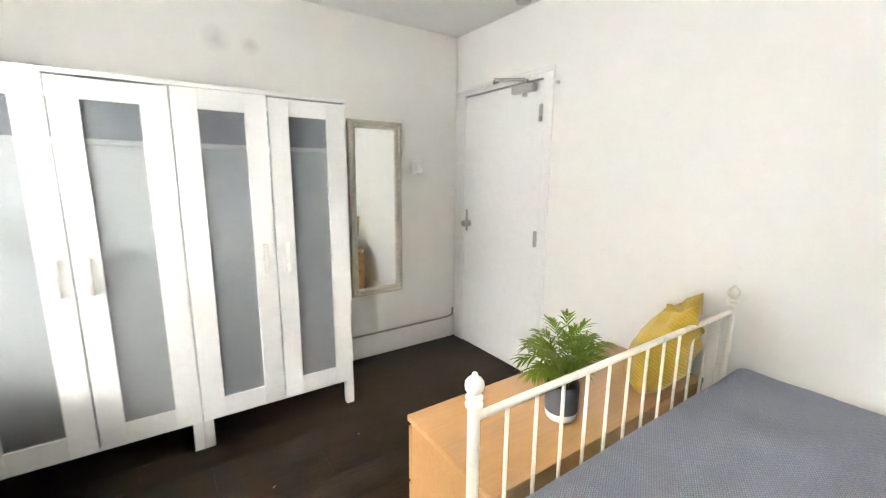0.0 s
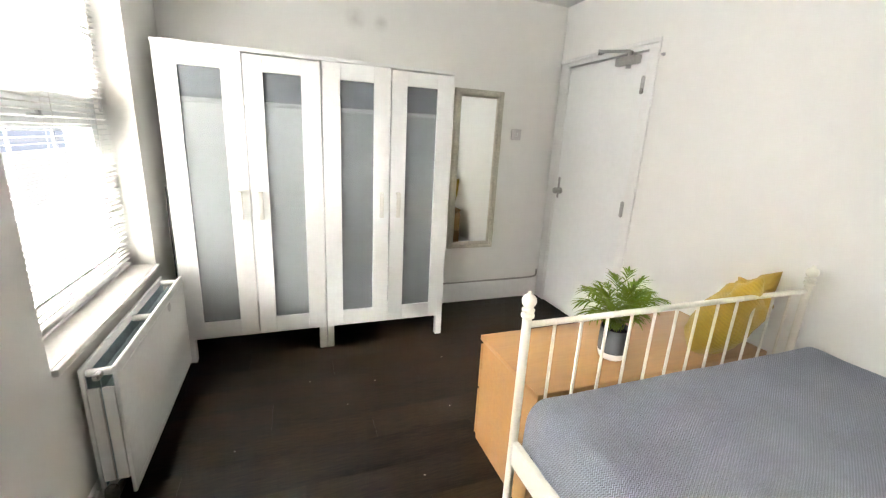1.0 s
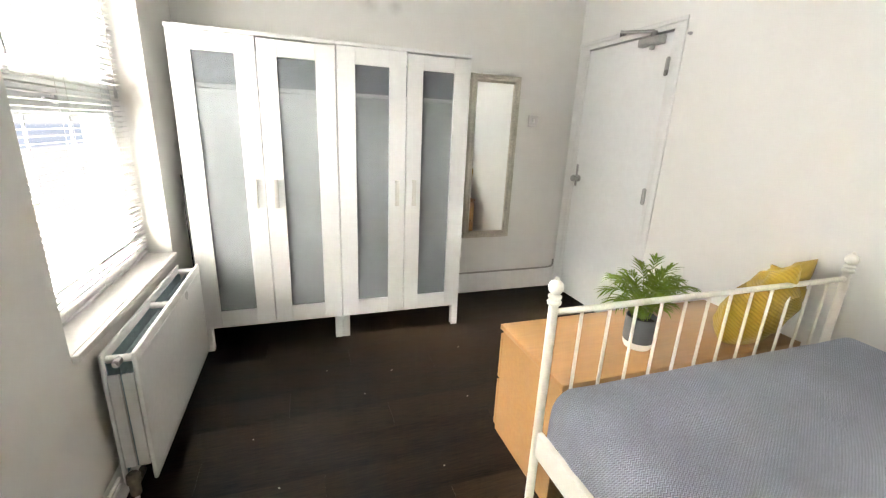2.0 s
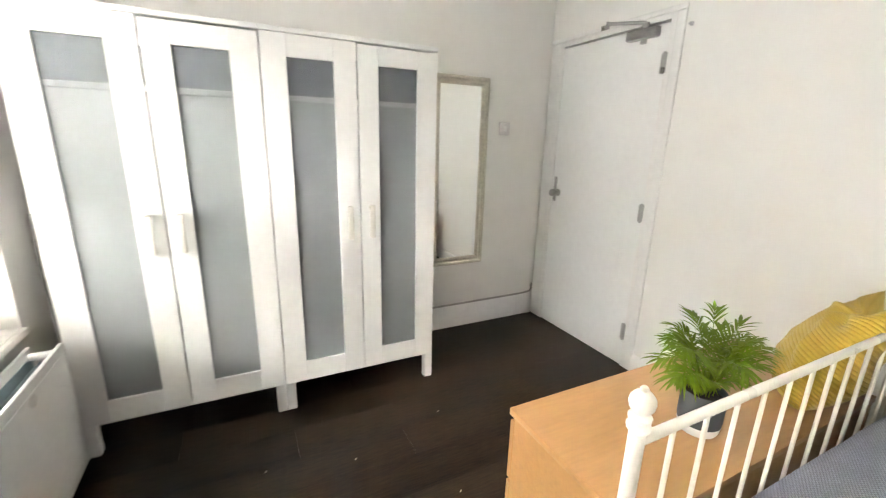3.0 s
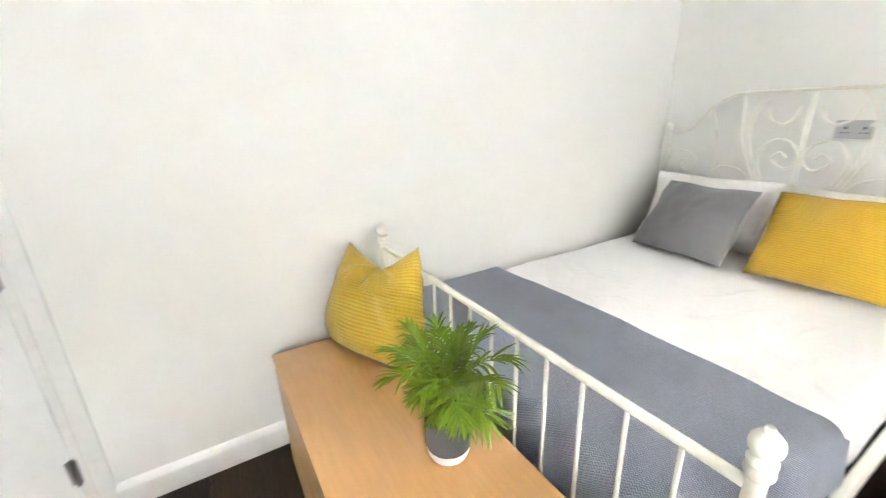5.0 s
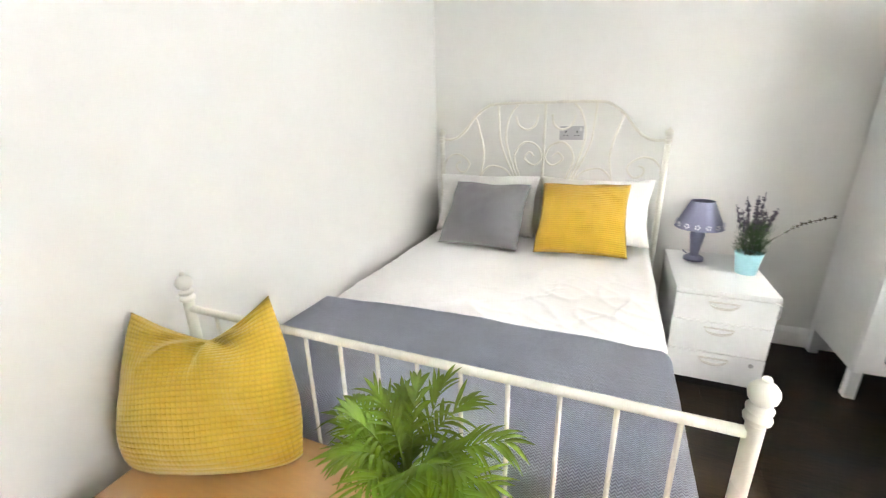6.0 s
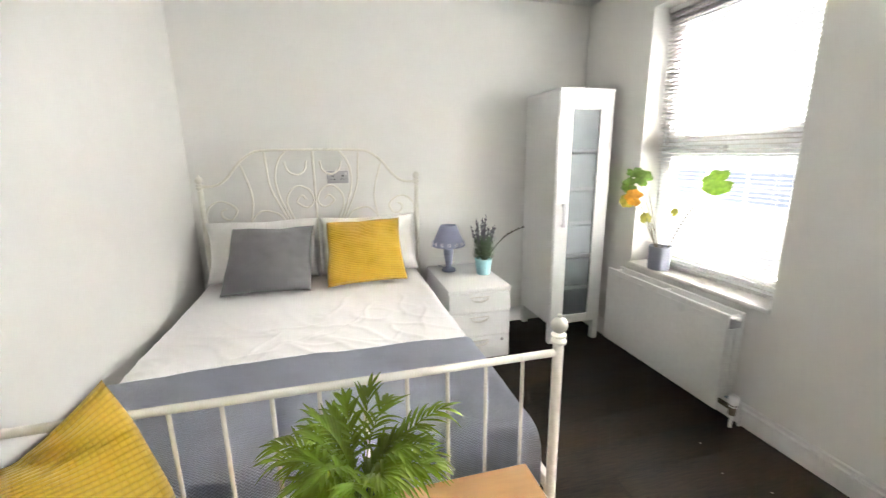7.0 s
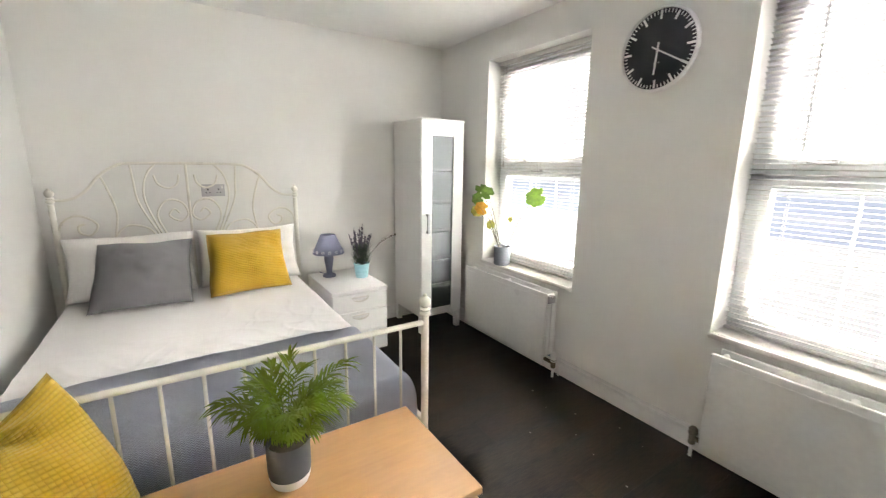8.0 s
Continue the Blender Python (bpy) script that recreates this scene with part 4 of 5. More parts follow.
def draped(bm, x0, x1, y0, y1, top, lift, low_w, low_f, nx, ny, rnd, skirt_n=8, foot=True, fold=0.012):
    """A cloth over the mattress: flat on top, rounded over the west side and the foot."""
    uv = bm.loops.layers.uv.new("UVMap")
    R = 0.05

    def bend(s, edge, low):
        # arc length s past the edge, over a rounded corner and down
        if s <= 0:
            return 0.0, 0.0
        q = R * math.pi / 2
        if s < q:
            a = s / R
            return R * math.sin(a), -R * (1 - math.cos(a))
        return R, -R - (s - q)

    sx = top - low_w + 0.03
    sy = (top - low_f + 0.03) if foot else 0
    nu, nv = nx + skirt_n, ny + (skirt_n if foot else 0)
    grid, coords = [], []
    for j in range(nv + 1):
        row, crow = [], []
        for i in range(nu + 1):
            u = -sx + (x1 - x0 + sx) * i / nu
            v = (y1 - y0 + sy) * j / nv
            ox, dz1 = bend(-u, x0, low_w)
            oy, dz2 = bend(v - (y1 - y0), y1, low_f)
            x = max(x0, x0 + u) - ox if u < 0 else x0 + u
            y = y0 + min(v, y1 - y0) + oy
            drop = min(dz1, dz2) if (dz1 < -R and dz2 < -R) else dz1 + dz2
            z = top + lift(x, y) * max(0, 1 + drop * 6) + drop
            if drop < -0.03:
                k = min(1, (-drop - 0.03) * 8)
                wv = fold * k
                if u < 0:
                    x -= wv * (0.5 + 0.5 * math.sin(y * 26 + 3 * noise.noise(Vector((y * 4, 2, rnd)))))
                if v > y1 - y0:
                    y += 0.5 * wv * math.sin(x * 24 + 3 * noise.noise(Vector((x * 4, 7, rnd))))
            row.append(bm.verts.new((x, y, z)))
            crow.append((u, v))
        grid.append(row)
        coords.append(crow)
    for j in range(nv):
        for i in range(nu):
            f = bm.faces.new((grid[j][i], grid[j][i + 1], grid[j + 1][i + 1], grid[j + 1][i]))
            for lp, (a, c) in zip(f.loops, ((j, i), (j, i + 1), (j + 1, i + 1), (j + 1, i))):
                lp[uv].uv = coords[a][c]
    return bm


mat = thing("mattress", ((BX0 + BX1) / 2, -0.28, 0.375), "mattress in a creased white fitted sheet", "mattress")
part("mattress_core", box(B(), BX0 + 0.045, BX1 - 0.030, HY + 0.03, FY - 0.070, 0.376, MT - 0.012, 0.045, 4), M_SHEET, mat)
b = draped(B(), BX0 + 0.075, BX1 - 0.02, HY + 0.035, 0.60, MT, sheet_height, 0.40, 0.40, 150, 190, 1.0, fold=0.004, foot=False)
part("fitted_sheet", b, M_SHEET, mat, angle=180)


def blanket_height(x, y):
    return 0.014 + 0.007 * noise.noise(Vector((x * 3 + 9, y * 3, 2))) + 0.005 * noise.noise(Vector((x * 8, y * 8, 5)))


b = draped(B(), BX0 + 0.072, BX1 + 0.010, 0.035, FY - 0.082, MT + 0.002, blanket_height, 0.405, 0.40, 90, 50, 3.0, fold=0.016)
for v in b.verts:
    if v.co.y < 0.2 and v.co.z > MT - 0.03:
        v.co.y += (0.02 + 0.018 * math.sin(v.co.x * 4.2 - 0.9) + 0.02 * (v.co.x - 1.25) + 0.012) * (0.2 - v.co.y) / 0.2
bmesh.ops.solidify(b, geom=b.faces[:], thickness=-0.006)
tagged(part("blanket", b, M_BLANKET, angle=180), "blue-grey zigzag woven blanket folded across the bed's foot", "blanket")


# ---- pillows and cushions ----
def cushion(name, c, thick, material, label, category, group="", dip=0.0, dip_at=0.5, ear=0.06, sag=0.03, seed=1, n=40, plump=0.42, lumps=1.0):
    """c: corners bottom-left, bottom-right, top-right, top-left of the back plane as seen from the front."""
    b = B()
    uvl = b.loops.layers.uv.new("UVMap")
    bl, br, tr, tl = (Vector(p) for p in c)
    nrm = (br - bl).cross(tl - bl).normalized()
    wu, wv = (br - bl).length, (tl - bl).length
    sides = []
    for side in (1, -1):
        g = []
        for j in range(n + 1):
            row = []
            for i in range(n + 1):
                u, v = i / n, j / n
                eu, ev = 2 * u - 1, 2 * v - 1
                # edges drawn in between the corners
                pu = 0.5 + eu / 2 * (1 - ear * (1 - ev * ev))
                pv = 0.5 + ev / 2 * (1 - ear * (1 - eu * eu))
                pu += 0.016 * noise.noise(Vector((v * 3.1 + seed, eu * 1.5, 4.0)))
                pv += 0.018 * noise.noise(Vector((u * 3.3 + seed, ev * 1.5, 9.0))) * (1 if v > 0.3 else v / 0.3)
                if dip:
                    pu = 0.5 + (pu - 0.5) * (1 - 0.07 * (1 - v) ** 3)
                    pv += 0.05 * abs(eu) ** 6 * (1 - v) ** 3
                if dip and v > 0.5:
                    pv -= dip * (math.hypot(1, 0.12) - math.hypot(min(1, abs(u - dip_at) / (dip_at if u < dip_at else 1 - dip_at)), 0.12)) * ((v - 0.5) * 2) ** 1.4
                p = bl.lerp(br, pu).lerp(tl.lerp(tr, pu), pv)
                k = max(0, (1 - abs(eu) ** 2.6)) ** plump * max(0, (1 - abs(ev) ** 2.6)) ** plump
                k *= 1 - sag * ev
                w = 0.021 * lumps * noise.noise(Vector((u * 2.6 + seed, v * 2.6, side * 2.0))) + 0.006 * noise.noise(Vector((u * 7 + seed, v * 7, side * 3.0)))
                w += 0.004 * (1 - abs(noise.noise(Vector((u * 5 + seed * 2, v * 5, side))))) ** 6 * (abs(eu) + abs(ev)) / 2
                if dip:
                    an = math.atan2(u - dip_at, 1.02 - v)
                    rd = math.hypot(u - dip_at, 1.02 - v)
                    w += 0.019 * math.sin(an * 8 + 0.6) * math.exp(-((rd - 0.26) / 0.18) ** 2) - 0.02 * math.exp(-(rd / 0.16) ** 2)
                    if side > 0:
                        # two sharp creases running down from the dent in the top edge
                        for ax, ay, bx, by, deep in ((0.50, 0.88, 0.27, 0.66, 0.024), (0.60, 0.90, 0.72, 0.66, 0.016), (0.52, 0.80, 0.47, 0.55, 0.010)):
                            dx, dy = bx - ax, by - ay
                            q = max(0.0, min(1.0, ((u - ax) * dx + (v - ay) * dy) / (dx * dx + dy * dy)))
                            cross = ((u - ax) * dy - (v - ay) * dx) / math.hypot(dx, dy)
                            far = math.hypot(u - ax - q * dx, v - ay - q * dy)
                            w += 0.55 * deep * (1 - 0.6 * q) * math.exp(-(far / 0.075) ** 2) * (-math.exp(-(cross / 0.022) ** 2) + 0.75 * math.exp(-((cross - 0.05) / 0.035) ** 2))
                    w += 0.013 * math.sin((u * 0.8 + v) * 11 + seed) * math.exp(-((u - 0.82) / 0.2) ** 2)
                p = p + nrm * side * (thick / 2 * k * (1.25 if dip and side < 0 else 1) + w * min(1, k * 2))
                row.append((p, (u * wu, v * wv)))
            g.append(row)
        sides.append(g)
    vs = {}
    for s, g in enumerate(sides):
        for j in range(n + 1):
            for i in range(n + 1):
                rim = i in (0, n) or j in (0, n)
                key = (0 if rim else s, i, j)
                if key not in vs:
                    vs[key] = b.verts.new(g[j][i][0])
    for s, g in enumerate(sides):
        for j in range(n):
            for i in range(n):
                ids = ((i, j), (i + 1, j), (i + 1, j + 1), (i, j + 1))
                q = [vs[(0 if (a in (0, n) or d in (0, n)) else s, a, d)] for a, d in ids]
                f = b.faces.new(q if s == 0 else q[::-1])
                for lp, (a, d) in zip(f.loops, ids if s == 0 else ids[::-1]):
                    lp[uvl].uv = g[d][a][1]
    return tagged(part(name, b, material, angle=180), label, category, group)


T = MT + 0.010
cushion("pillow", ((1.915, -1.07, T + 0.01), (1.245, -1.07, T + 0.01), (1.245, -1.19, 0.985), (1.910, -1.19, 0.985)), 0.15, M_PILLOW, "white cotton pillow propped against the headboard", "pillow", "pillows at the headboard", seed=3)
cushion("pillow", ((1.235, -1.07, T + 0.01), (0.585, -1.07, T + 0.01), (0.585, -1.19, 0.985), (1.235, -1.19, 0.985)), 0.15, M_PILLOW, "white cotton pillow propped against the headboard", "pillow", "pillows at the headboard", seed=8)
cushion("cushion", ((1.790, -0.800, T + 0.012), (1.290, -0.775, T + 0.012), (1.255, -0.985, 0.965), (1.725, -1.005, 0.965)), 0.15, M_GREYCUSH, "plain dark grey scatter cushion leaning on pillows", "cushion", seed=5, ear=0.045, lumps=1.25, n=48)
cushion("cushion", ((1.200, -0.795, T + 0.012), (0.700, -0.835, T + 0.012), (0.722, -1.010, 0.990), (1.180, -0.975, 0.980)), 0.16, M_MUSTCORD, "mustard yellow ribbed scatter cushion leaning on a pillow", "cushion", seed=11, ear=0.045, lumps=1.25, n=48)
cushion("cushion", ((1.860, 1.020, CTOP + 0.012), (1.440, 0.825, CTOP + 0.012), (1.622, 0.705, 0.928), (1.985, 0.842, 0.885)), 0.180, M_MUSTARD, "mustard yellow waffle cushion leaning in the corner on the chest", "cushion", seed=2, n=56, dip=0.30, dip_at=0.55, ear=-0.06, plump=0.50, sag=0.34, lumps=0.40)


# ---- bedside drawers, lamp ----
NX0, NX1, NY0, NY1, NT = 0.055, 0.470, -1.290, -0.680, 0.555
ns = thing("bedside_drawers", ((NX0 + NX1) / 2, (NY0 + NY1) / 2, 0), "white three-drawer bedside pedestal with scooped handles", "drawers")
part("body", box(B(), NX0, NX1, NY0, NY1 - 0.020, 0.055, NT - 0.0265, 0.002, 1), M_MELA, ns)
part("top", box(B(), NX0 - 0.003, NX1 + 0.003, NY0, NY1 + 0.004, NT - 0.026, NT, 0.004), M_MELA, ns)
for z0, z1 in ((0.392, 0.524), (0.228, 0.388), (0.068, 0.224)):
    d = part("drawer_front", box(B(), NX0 + 0.001, NX1 - 0.001, NY1 - 0.0195, NY1, z0, z1, 0.002, 1), M_MELA, ns)
    b = B()
    xm, n = (NX0 + NX1) / 2 + 0.005, 14
    rows = []
    for q, yo in ((0.0, 0.0), (0.0, 0.016), (0.007, 0.016), (0.007, 0.0)):
        rows.append([b.verts.new((xm + 0.062 * math.cos(math.pi * k / n), NY1 + 0.0003 + yo * math.sin(math.pi * k / n) ** 0.5, z1 - 0.028 - (0.032 - q) * math.sin(math.pi * k / n))) for k in range(n + 1)])
    for a, c in zip(rows, rows[1:] + rows[:1]):
        for k in range(n):
            b.faces.new((a[k], a[k + 1], c[k + 1], c[k]))
    box(b, xm - 0.064, xm + 0.064, NY1 + 0.0003, NY1 + 0.012, z1 - 0.028, z1 - 0.023, 0.002, 1)
    part("handle", b, M_HANDLE, d)
part("lock", lathe(B(), [(0.010, 0.0005), (0.010, 0.006), (0.007, 0.008)], (NX0 + 0.055, NY1, 0.190), 16, "y"), M_CHROME, ns, "small steel lock")
part("plinth", box(B(), NX0 + 0.03, NX1 - 0.03, NY0 + 0.04, NY1 - 0.05, 0.0, 0.0548), M_GAP, ns)

lamp = thing("table_lamp", (0.345, -1.13, NT), "blue-grey table lamp with a printed cone shade", "lamp")
part("base", lathe(B(), [(0.050, 0.0), (0.051, 0.012), (0.044, 0.020), (0.027, 0.026), (0.022, 0.040), (0.026, 0.075), (0.034, 0.125), (0.037, 0.150), (0.033, 0.165), (0.018, 0.175), (0.012, 0.185), (0.012, 0.225)], (0.345, -1.13, NT + 0.0005), 28), M_LAMPB, lamp)
b = B()
lathe(b, [(0.120, 0.190), (0.122, 0.192), (0.058, 0.338), (0.055, 0.338), (0.116, 0.194)], (0.345, -1.13, NT), 36)
bmesh.ops.delete(b, geom=[f for f in b.faces if len(f.verts) > 4], context="FACES_ONLY")
shade = part("shade", b, M_SHADE, lamp, "blue-grey fabric cone shade")
for i in range(14):
    b = B()
    a = 2 * math.pi * i / 14
    for k in range(5):
        t = a + 2 * math.pi * k / 5
        r = 0.1165
        p = Vector((0.345 + r * math.cos(a) + 0.010 * math.cos(t) * -math.sin(a), -1.13 + r * math.sin(a) + 0.010 * math.cos(t) * math.cos(a), NT + 0.213 + 0.010 * math.sin(t)))
        bmesh.ops.create_icosphere(b, subdivisions=1, radius=0.005, matrix=Matrix.Translation(p))
    part("printed_flower", b, M_SHADE_DOT, shade)
b = B()
tube(b, smooth_line([(0.36, -1.18, NT + 0.010), (0.38, -1.26, NT + 0.006), (0.37, -1.31, NT - 0.02), (0.36, -1.33, 0.35), (0.34, -1.335, 0.02)]), 0.003, 6)
part("flex", b, M_LAMPB, lamp)


# ---- plants ----
def leaf_strip(b, base, direction, length, width, droop, up=(0, 0, 1), n=4, fold=0.25):
    """A narrow pointed leaflet with a crease along its middle."""
    d = Vector(direction).normalized()
    side = d.cross(Vector(up))
    side = side.normalized() if side.length > 0.01 else Vector((1, 0, 0))
    nrm = side.cross(d).normalized()
    p = Vector(base)
    rows = []
    for i in range(n + 1):
        f = i / n
        w = width * math.sin(math.pi * min(1, 0.12 + 0.88 * f)) ** 0.8 if i < n else 0.0008
        q = p + d * length * f + Vector((0, 0, -droop * length * f * f))
        rows.append((b.verts.new(q - side * w / 2 + nrm * w * fold), b.verts.new(q), b.verts.new(q + side * w / 2 + nrm * w * fold)))
    for a, c in zip(rows, rows[1:]):
        b.faces.new((a[0], a[1], c[1], c[0]))
        b.faces.new((a[1], a[2], c[2], c[1]))


palm = thing("potted_palm", (1.085, 0.895, CTOP), "bushy green parlour palm in a charcoal pot with white base", "plant")
PX, PY, PZ = 1.112, 0.908, CTOP
pot = part("pot", lathe(B(), [(0.0535, 0.030), (0.0575, 0.034), (0.0595, 0.050), (0.0600, 0.134), (0.0585, 0.1365), (0.0560, 0.1345), (0.0555, 0.112)], (PX, PY, PZ), 40), M_POT_GREY, palm, "charcoal ceramic pot")
part("pot_base", lathe(B(), [(0.044, 0.0005), (0.050, 0.004), (0.0545, 0.014), (0.0575, 0.030), (0.0565, 0.033)], (PX, PY, PZ), 40), M_POT_WHITE, pot, "white glazed pot base")
part("soil", lathe(B(), [(0.0555, 0.105), (0.050, 0.118), (0.020, 0.122)], (PX, PY, PZ), 24), M_SOIL, palm)
rnd = random.Random(14)


def frond(a, lean, ln, size, bare, arch=0.8):
    out = Vector((math.cos(a) * 1.15, math.sin(a) * 0.82, 0))
    p0 = Vector((PX, PY, PZ + 0.125)) + out * rnd.uniform(0.0, 0.028)
    side = out.cross(Vector((0, 0, 1)))
    twist = rnd.uniform(-0.35, 0.35)
    stem, n = [p0], 18
    for k in range(1, n + 1):
        f = k / n
        ang = lean * (0.30 + 0.95 * f) + arch * f * f
        stem.append(stem[-1] + (out * math.sin(ang) + Vector((0, 0, math.cos(ang))) + side * twist * f * 0.4) * ln / n)
    b = B()
    tube(b, stem, 0.0021, 5, 0.0007)
    for k in range(bare, n + 1):
        f = (k - bare) / (n - bare)
        d = (stem[k] - stem[k - 1]).normalized()
        ls = size * (0.70 + 0.60 * math.sin(math.pi * (0.12 + 0.80 * f))) * rnd.uniform(0.85, 1.1)
        for s in (-1, 1):
            if rnd.random() < 0.07:
                continue
            dirn = d * (0.50 + 0.75 * f) + side * s * (1.0 - 0.40 * f) + Vector((0, 0, rnd.uniform(-0.12, 0.24)))
            leaf_strip(b, stem[k], dirn, ls, 0.0088 * rnd.uniform(0.75, 1.2), rnd.uniform(0.12, 0.70), n=5)
    leaf_strip(b, stem[-1], d, size * 0.8, 0.010, 0.2, n=5)
    for v in b.verts:
        v.co.z = max(v.co.z, PZ + 0.112 + 0.35 * (v.co.z - PZ - 0.112))
    part("frond", b, M_PALM, palm, angle=60)


for i in range(26):
    lean = 0.05 + 0.62 * (i / 25) ** 0.9
    frond(i * 2.39996 + rnd.uniform(-0.25, 0.25), lean * rnd.uniform(0.8, 1.2), rnd.uniform(0.165, 0.248), rnd.uniform(0.052, 0.070), 9, rnd.uniform(0.4, 1.1))
for i in range(9):
    frond(i * 0.7 + rnd.uniform(-0.2, 0.2), rnd.uniform(0.55, 0.95), rnd.uniform(0.085, 0.125), 0.048, 7, 0.4)

herb = thing("potted_lavender", (0.130, -0.98, NT), "grey-purple lavender with a long twig in an aqua pot", "plant")
HX, HYY = 0.130, -0.985
part("pot", lathe(B(), [(0.044, 0.0005), (0.047, 0.003), (0.060, 0.104), (0.062, 0.106), (0.062, 0.112), (0.058, 0.113), (0.056, 0.100)], (HX, HYY, NT), 32), M_POT_AQUA, herb, "pale aqua pot")
part("soil", lathe(B(), [(0.056, 0.092), (0.03, 0.099)], (HX, HYY, NT), 20), M_SOIL, herb)
rnd = random.Random(5)
b = B()
for i in range(760):
    a, r, h = rnd.uniform(0, 6.28), 0.062 * rnd.random() ** 0.6, rnd.uniform(0.10, 0.25)
    p = Vector((HX + r * math.cos(a), HYY + r * math.sin(a), NT + h))
    leaf_strip(b, p, (math.cos(a) * 0.5 + rnd.uniform(-.4, .4), math.sin(a) * 0.5 + rnd.uniform(-.4, .4), rnd.uniform(0.5, 1.2)), rnd.uniform(0.03, 0.055), 0.0045, 0.15, n=2)
part("foliage", b, M_HERB, herb, angle=60)
for i in range(17):
    a = i * 2.4
    r = 0.10 * (i / 16) ** 0.7
    top = Vector((HX + r * math.cos(a) * 1.1, HYY + r * math.sin(a), NT + rnd.uniform(0.32, 0.46) - r * 0.9))
    base = Vector((HX + 0.3 * r * math.cos(a), HYY + 0.3 * r * math.sin(a), NT + 0.10))
    b = B()
    line = smooth_line([base, base.lerp(top, 0.5) + Vector((0, 0, 0.02)), top], 4)
    tube(b, line, 0.0016, 5)
    for k in range(26):
        f = rnd.uniform(0.5, 1.0)
        p = line[min(len(line) - 1, int(f * (len(line) - 1)))] + Vector((rnd.uniform(-.006, .006), rnd.uniform(-.006, .006), rnd.uniform(-.01, .01)))
        bmesh.ops.create_icosphere(b, subdivisions=1, radius=rnd.uniform(0.0035, 0.0065), matrix=Matrix.Translation(p))
    part("flower_spike", b, M_LAV, herb)
b = B()
line = smooth_line([(HX - 0.01, HYY, NT + 0.10), (HX - 0.09, HYY + 0.005, NT + 0.20), (HX - 0.18, HYY, NT + 0.275), (HX - 0.30, HYY - 0.005, NT + 0.320)], 7)
tube(b, line, 0.003, 6, 0.0015)
for k in range(60):
    p = line[rnd.randrange(9, len(line))] + Vector((rnd.uniform(-.004, .004), rnd.uniform(-.006, .006), rnd.uniform(-.006, .006)))
    bmesh.ops.create_icosphere(b, subdivisions=1, radius=rnd.uniform(0.003, 0.0055), matrix=Matrix.Translation(p))
part("long_twig", b, M_TWIG, herb, "long bare dry twig")

sp = thing("potted_sill_plant", (-0.885, -0.475, SILL), "sparse leafy plant with yellowing leaves in a slate pot", "plant")
SX, SY = -0.872, -0.455
part("pot", lathe(B(), [(0.060, 0.0005), (0.064, 0.004), (0.066, 0.070), (0.068, 0.150), (0.066, 0.153), (0.062, 0.150), (0.061, 0.135)], (SX, SY, SILL), 36), M_POT_SLATE, sp, "slate grey cylinder pot")
part("soil", lathe(B(), [(0.061, 0.128), (0.03, 0.137)], (SX, SY, SILL), 20), M_SOIL, sp)


def broad_leaf(c, nrm, size, roll, material, name="leaf"):
    """A rounded, scalloped leaf with a notch at the stalk and a cupped blade."""
    b = B()
    nrm = Vector(nrm).normalized()
    u = nrm.orthogonal().normalized()
    u = Matrix.Rotation(roll, 3, nrm) @ u
    w = nrm.cross(u)
    c = Vector(c)
    mid = b.verts.new(c)
    n, rings = 30, []
    for q in (0.35, 0.7, 1.0):
        ring = []
        for i in range(n):
            a = 2 * math.pi * i / n
            r = size * q * (1 + 0.07 * math.sin(a * 7) * q) * (1 - 0.55 * math.exp(-((a - math.pi) / 0.28) ** 2))
            lift = -0.22 * size * q * q + 0.05 * size * math.sin(a * 7) * q
            ring.append(b.verts.new(c + u * r * math.cos(a) * 1.08 + w * r * math.sin(a) + nrm * lift))
        rings.append(ring)
    for i in range(n):
        b.faces.new((mid, rings[0][i], rings[0][(i + 1) % n]))
        for p, q in zip(rings, rings[1:]):
            b.faces.new((p[i], q[i], q[(i + 1) % n], p[(i + 1) % n]))
    return part(name, b, material, sp, angle=180)


LEAVES = (((-0.745, -0.600, 1.270), (0.5, 0.5, 0.9), 0.055, 0.4, M_LEAF_G), ((-0.755, -0.530, 1.230), (0.7, 0.6, 0.3), 0.058, 1.9, M_LEAF_G), ((-0.745, -0.640, 1.175), (0.8, 0.4, 0.1), 0.060, 2.6, M_LEAF_G),
          ((-0.735, -0.575, 1.100), (0.8, 0.5, -0.1), 0.062, 2.2, M_LEAF_Y), ((-0.74, -0.63, 1.075), (0.5, 0.9, -0.1), 0.055, 0.7, M_LEAF_L), ((-0.800, -0.530, 0.972), (0.8, 0.6, 0.2), 0.040, 1.2, M_LEAF_L),
          ((-0.800, -0.310, 1.040), (0.9, 0.3, 0.3), 0.026, 0.2, M_LEAF_L), ((-0.800, -0.050, 1.232), (0.8, 0.5, 0.35), 0.078, 2.9, M_LEAF_G))
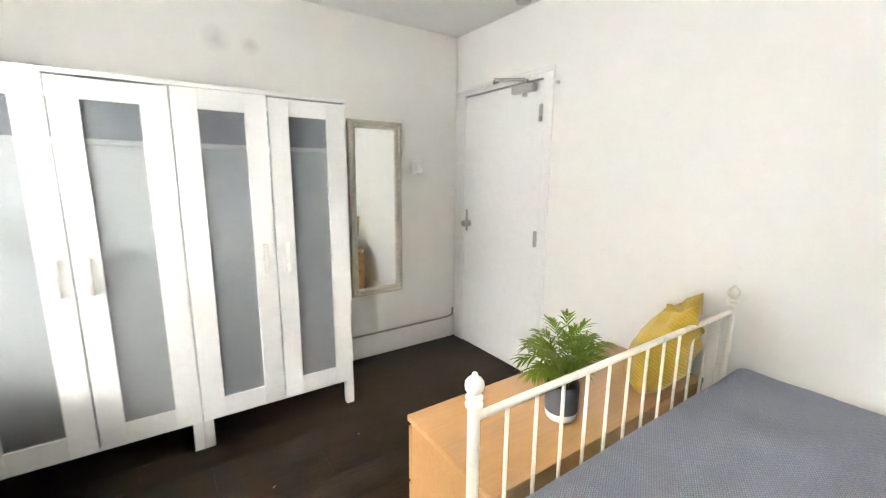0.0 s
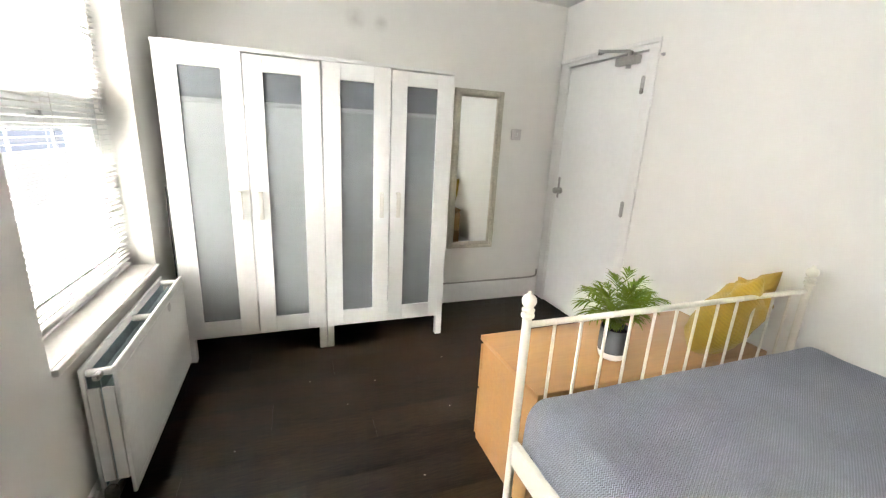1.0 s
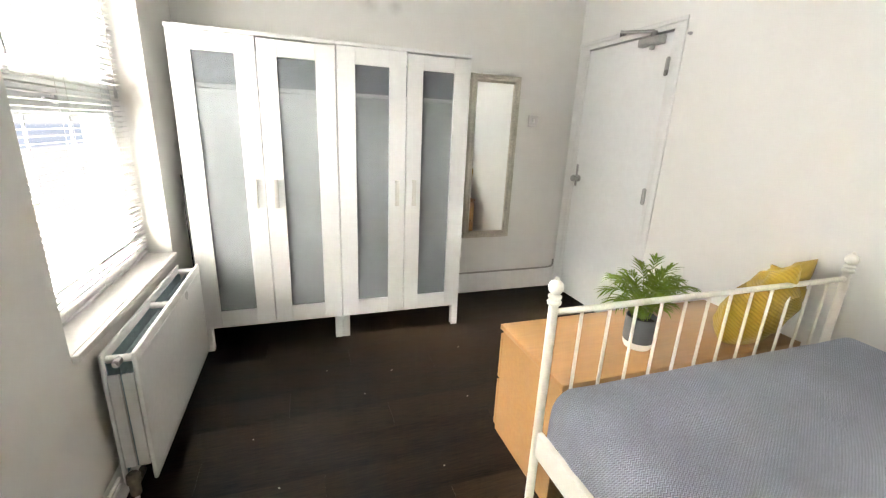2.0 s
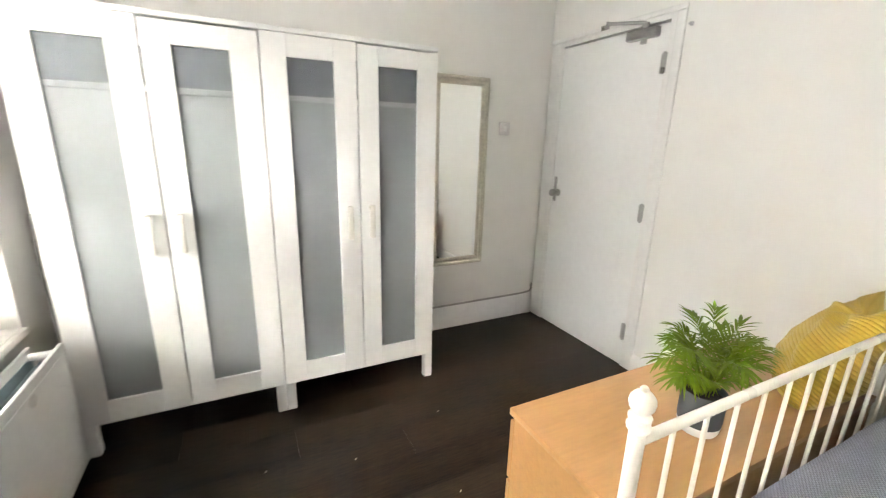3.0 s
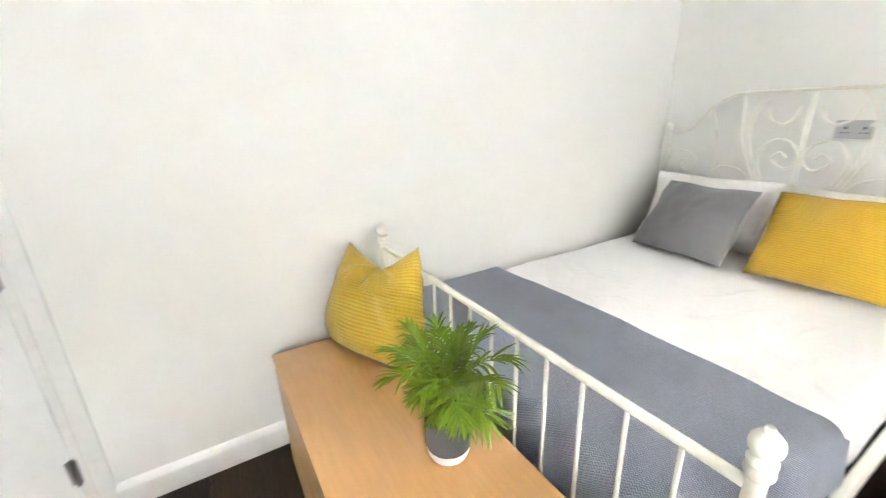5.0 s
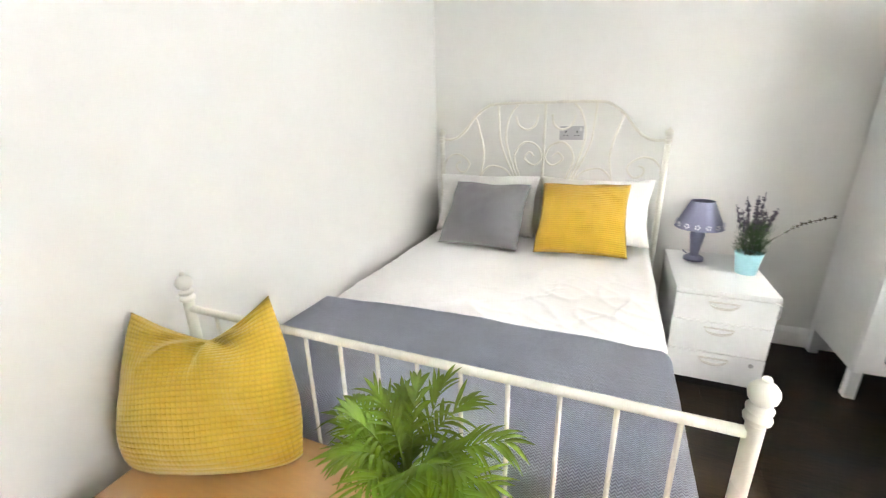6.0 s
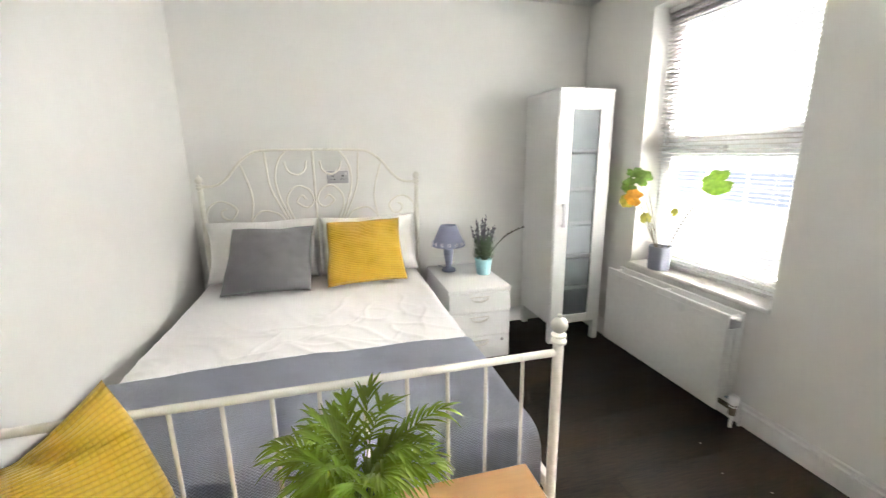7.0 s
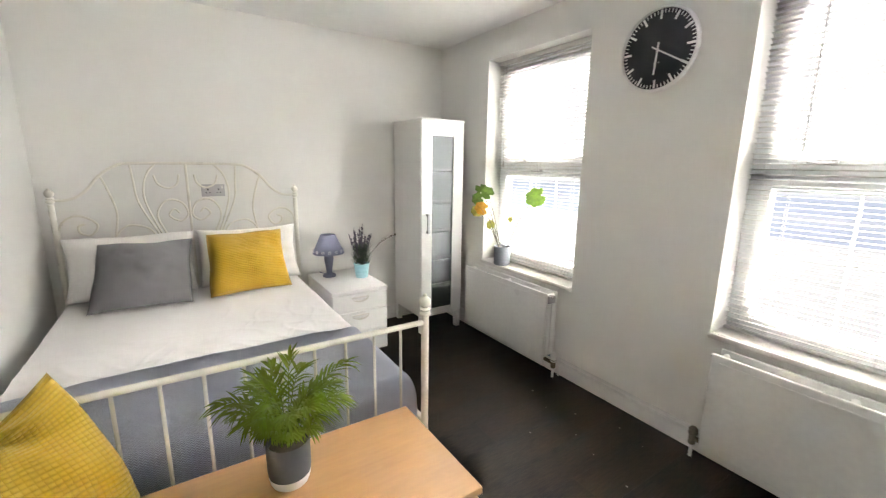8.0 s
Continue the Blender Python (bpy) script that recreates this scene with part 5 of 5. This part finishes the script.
for c, nn, s, r, m in LEAVES:
    broad_leaf(c, nn, s * 0.88, r, m)
    b = B()
    c = Vector(c)
    k = Vector((SX, SY, SILL + 0.14)) + (c - Vector((SX, SY, 0))).xyz * Vector((0.15, 0.10, 0)).x
    k.z = SILL + 0.14
    tube(b, smooth_line([k, k.lerp(c, 0.45) + Vector((0.0, 0, 0.05)), c], 6), 0.0034, 6, 0.0016)
    part("stalk", b, M_TWIG, sp)


# ---- specks of plaster on the floor ----
rnd = random.Random(21)
b = B()
for x, y in ((-0.079, 1.885), (-0.42, 1.42), (0.62, 1.46), (0.35, 1.05), (-0.40, 0.75), (-0.55, 0.62), (-0.35, 0.90), (-0.62, 1.00), (-0.45, 0.48), (-0.52, 0.30), (-0.30, 1.12), (-0.66, 0.84), (0.10, 1.62), (-0.20, 0.60), (0.28, 1.80), (0.75, 1.95)):
    m = Matrix.Translation((x, y, 0.003)) @ Matrix.Rotation(rnd.uniform(0, 3), 4, "Z") @ Matrix.Diagonal((rnd.uniform(0.6, 2.0), 0.7, 0.5, 1))
    bmesh.ops.create_icosphere(b, subdivisions=1, radius=0.0045, matrix=m)
tagged(part("floor_specks", b, M_SPECK), "small pale specks of plaster on the floor", "debris", "", "stuff")


# ---- floor planks ----
PW, PL = 0.193, 1.285
rnd = random.Random(3)
meshes = {}


def plank_mesh(ln, wd):
    key = (round(ln, 3), round(wd, 3))
    if key not in meshes:
        q = B()
        box(q, 0, ln - 0.0004, 0, wd - 0.0004, -0.006, 0)
        me = bpy.data.meshes.new("plank")
        bmesh.ops.recalc_face_normals(q, faces=q.faces[:])
        q.to_mesh(me)
        q.free()
        me.materials.append(M_FLOOR)
        meshes[key] = me
    return meshes[key]


y, row = SOUTH, 0
while y < NORTH - 0.01:
    wd = min(PW, NORTH - y)
    x = WEST - (0.37 * row * PL) % PL
    while x < EAST:
        x0, x1 = max(x, WEST), min(x + PL, EAST + 0.02)
        if x1 - x0 > 0.02:
            piece("plank", plank_mesh(x1 - x0, wd), floor, (x0, y, 0))
        x += PL
    y += PW
    row += 1
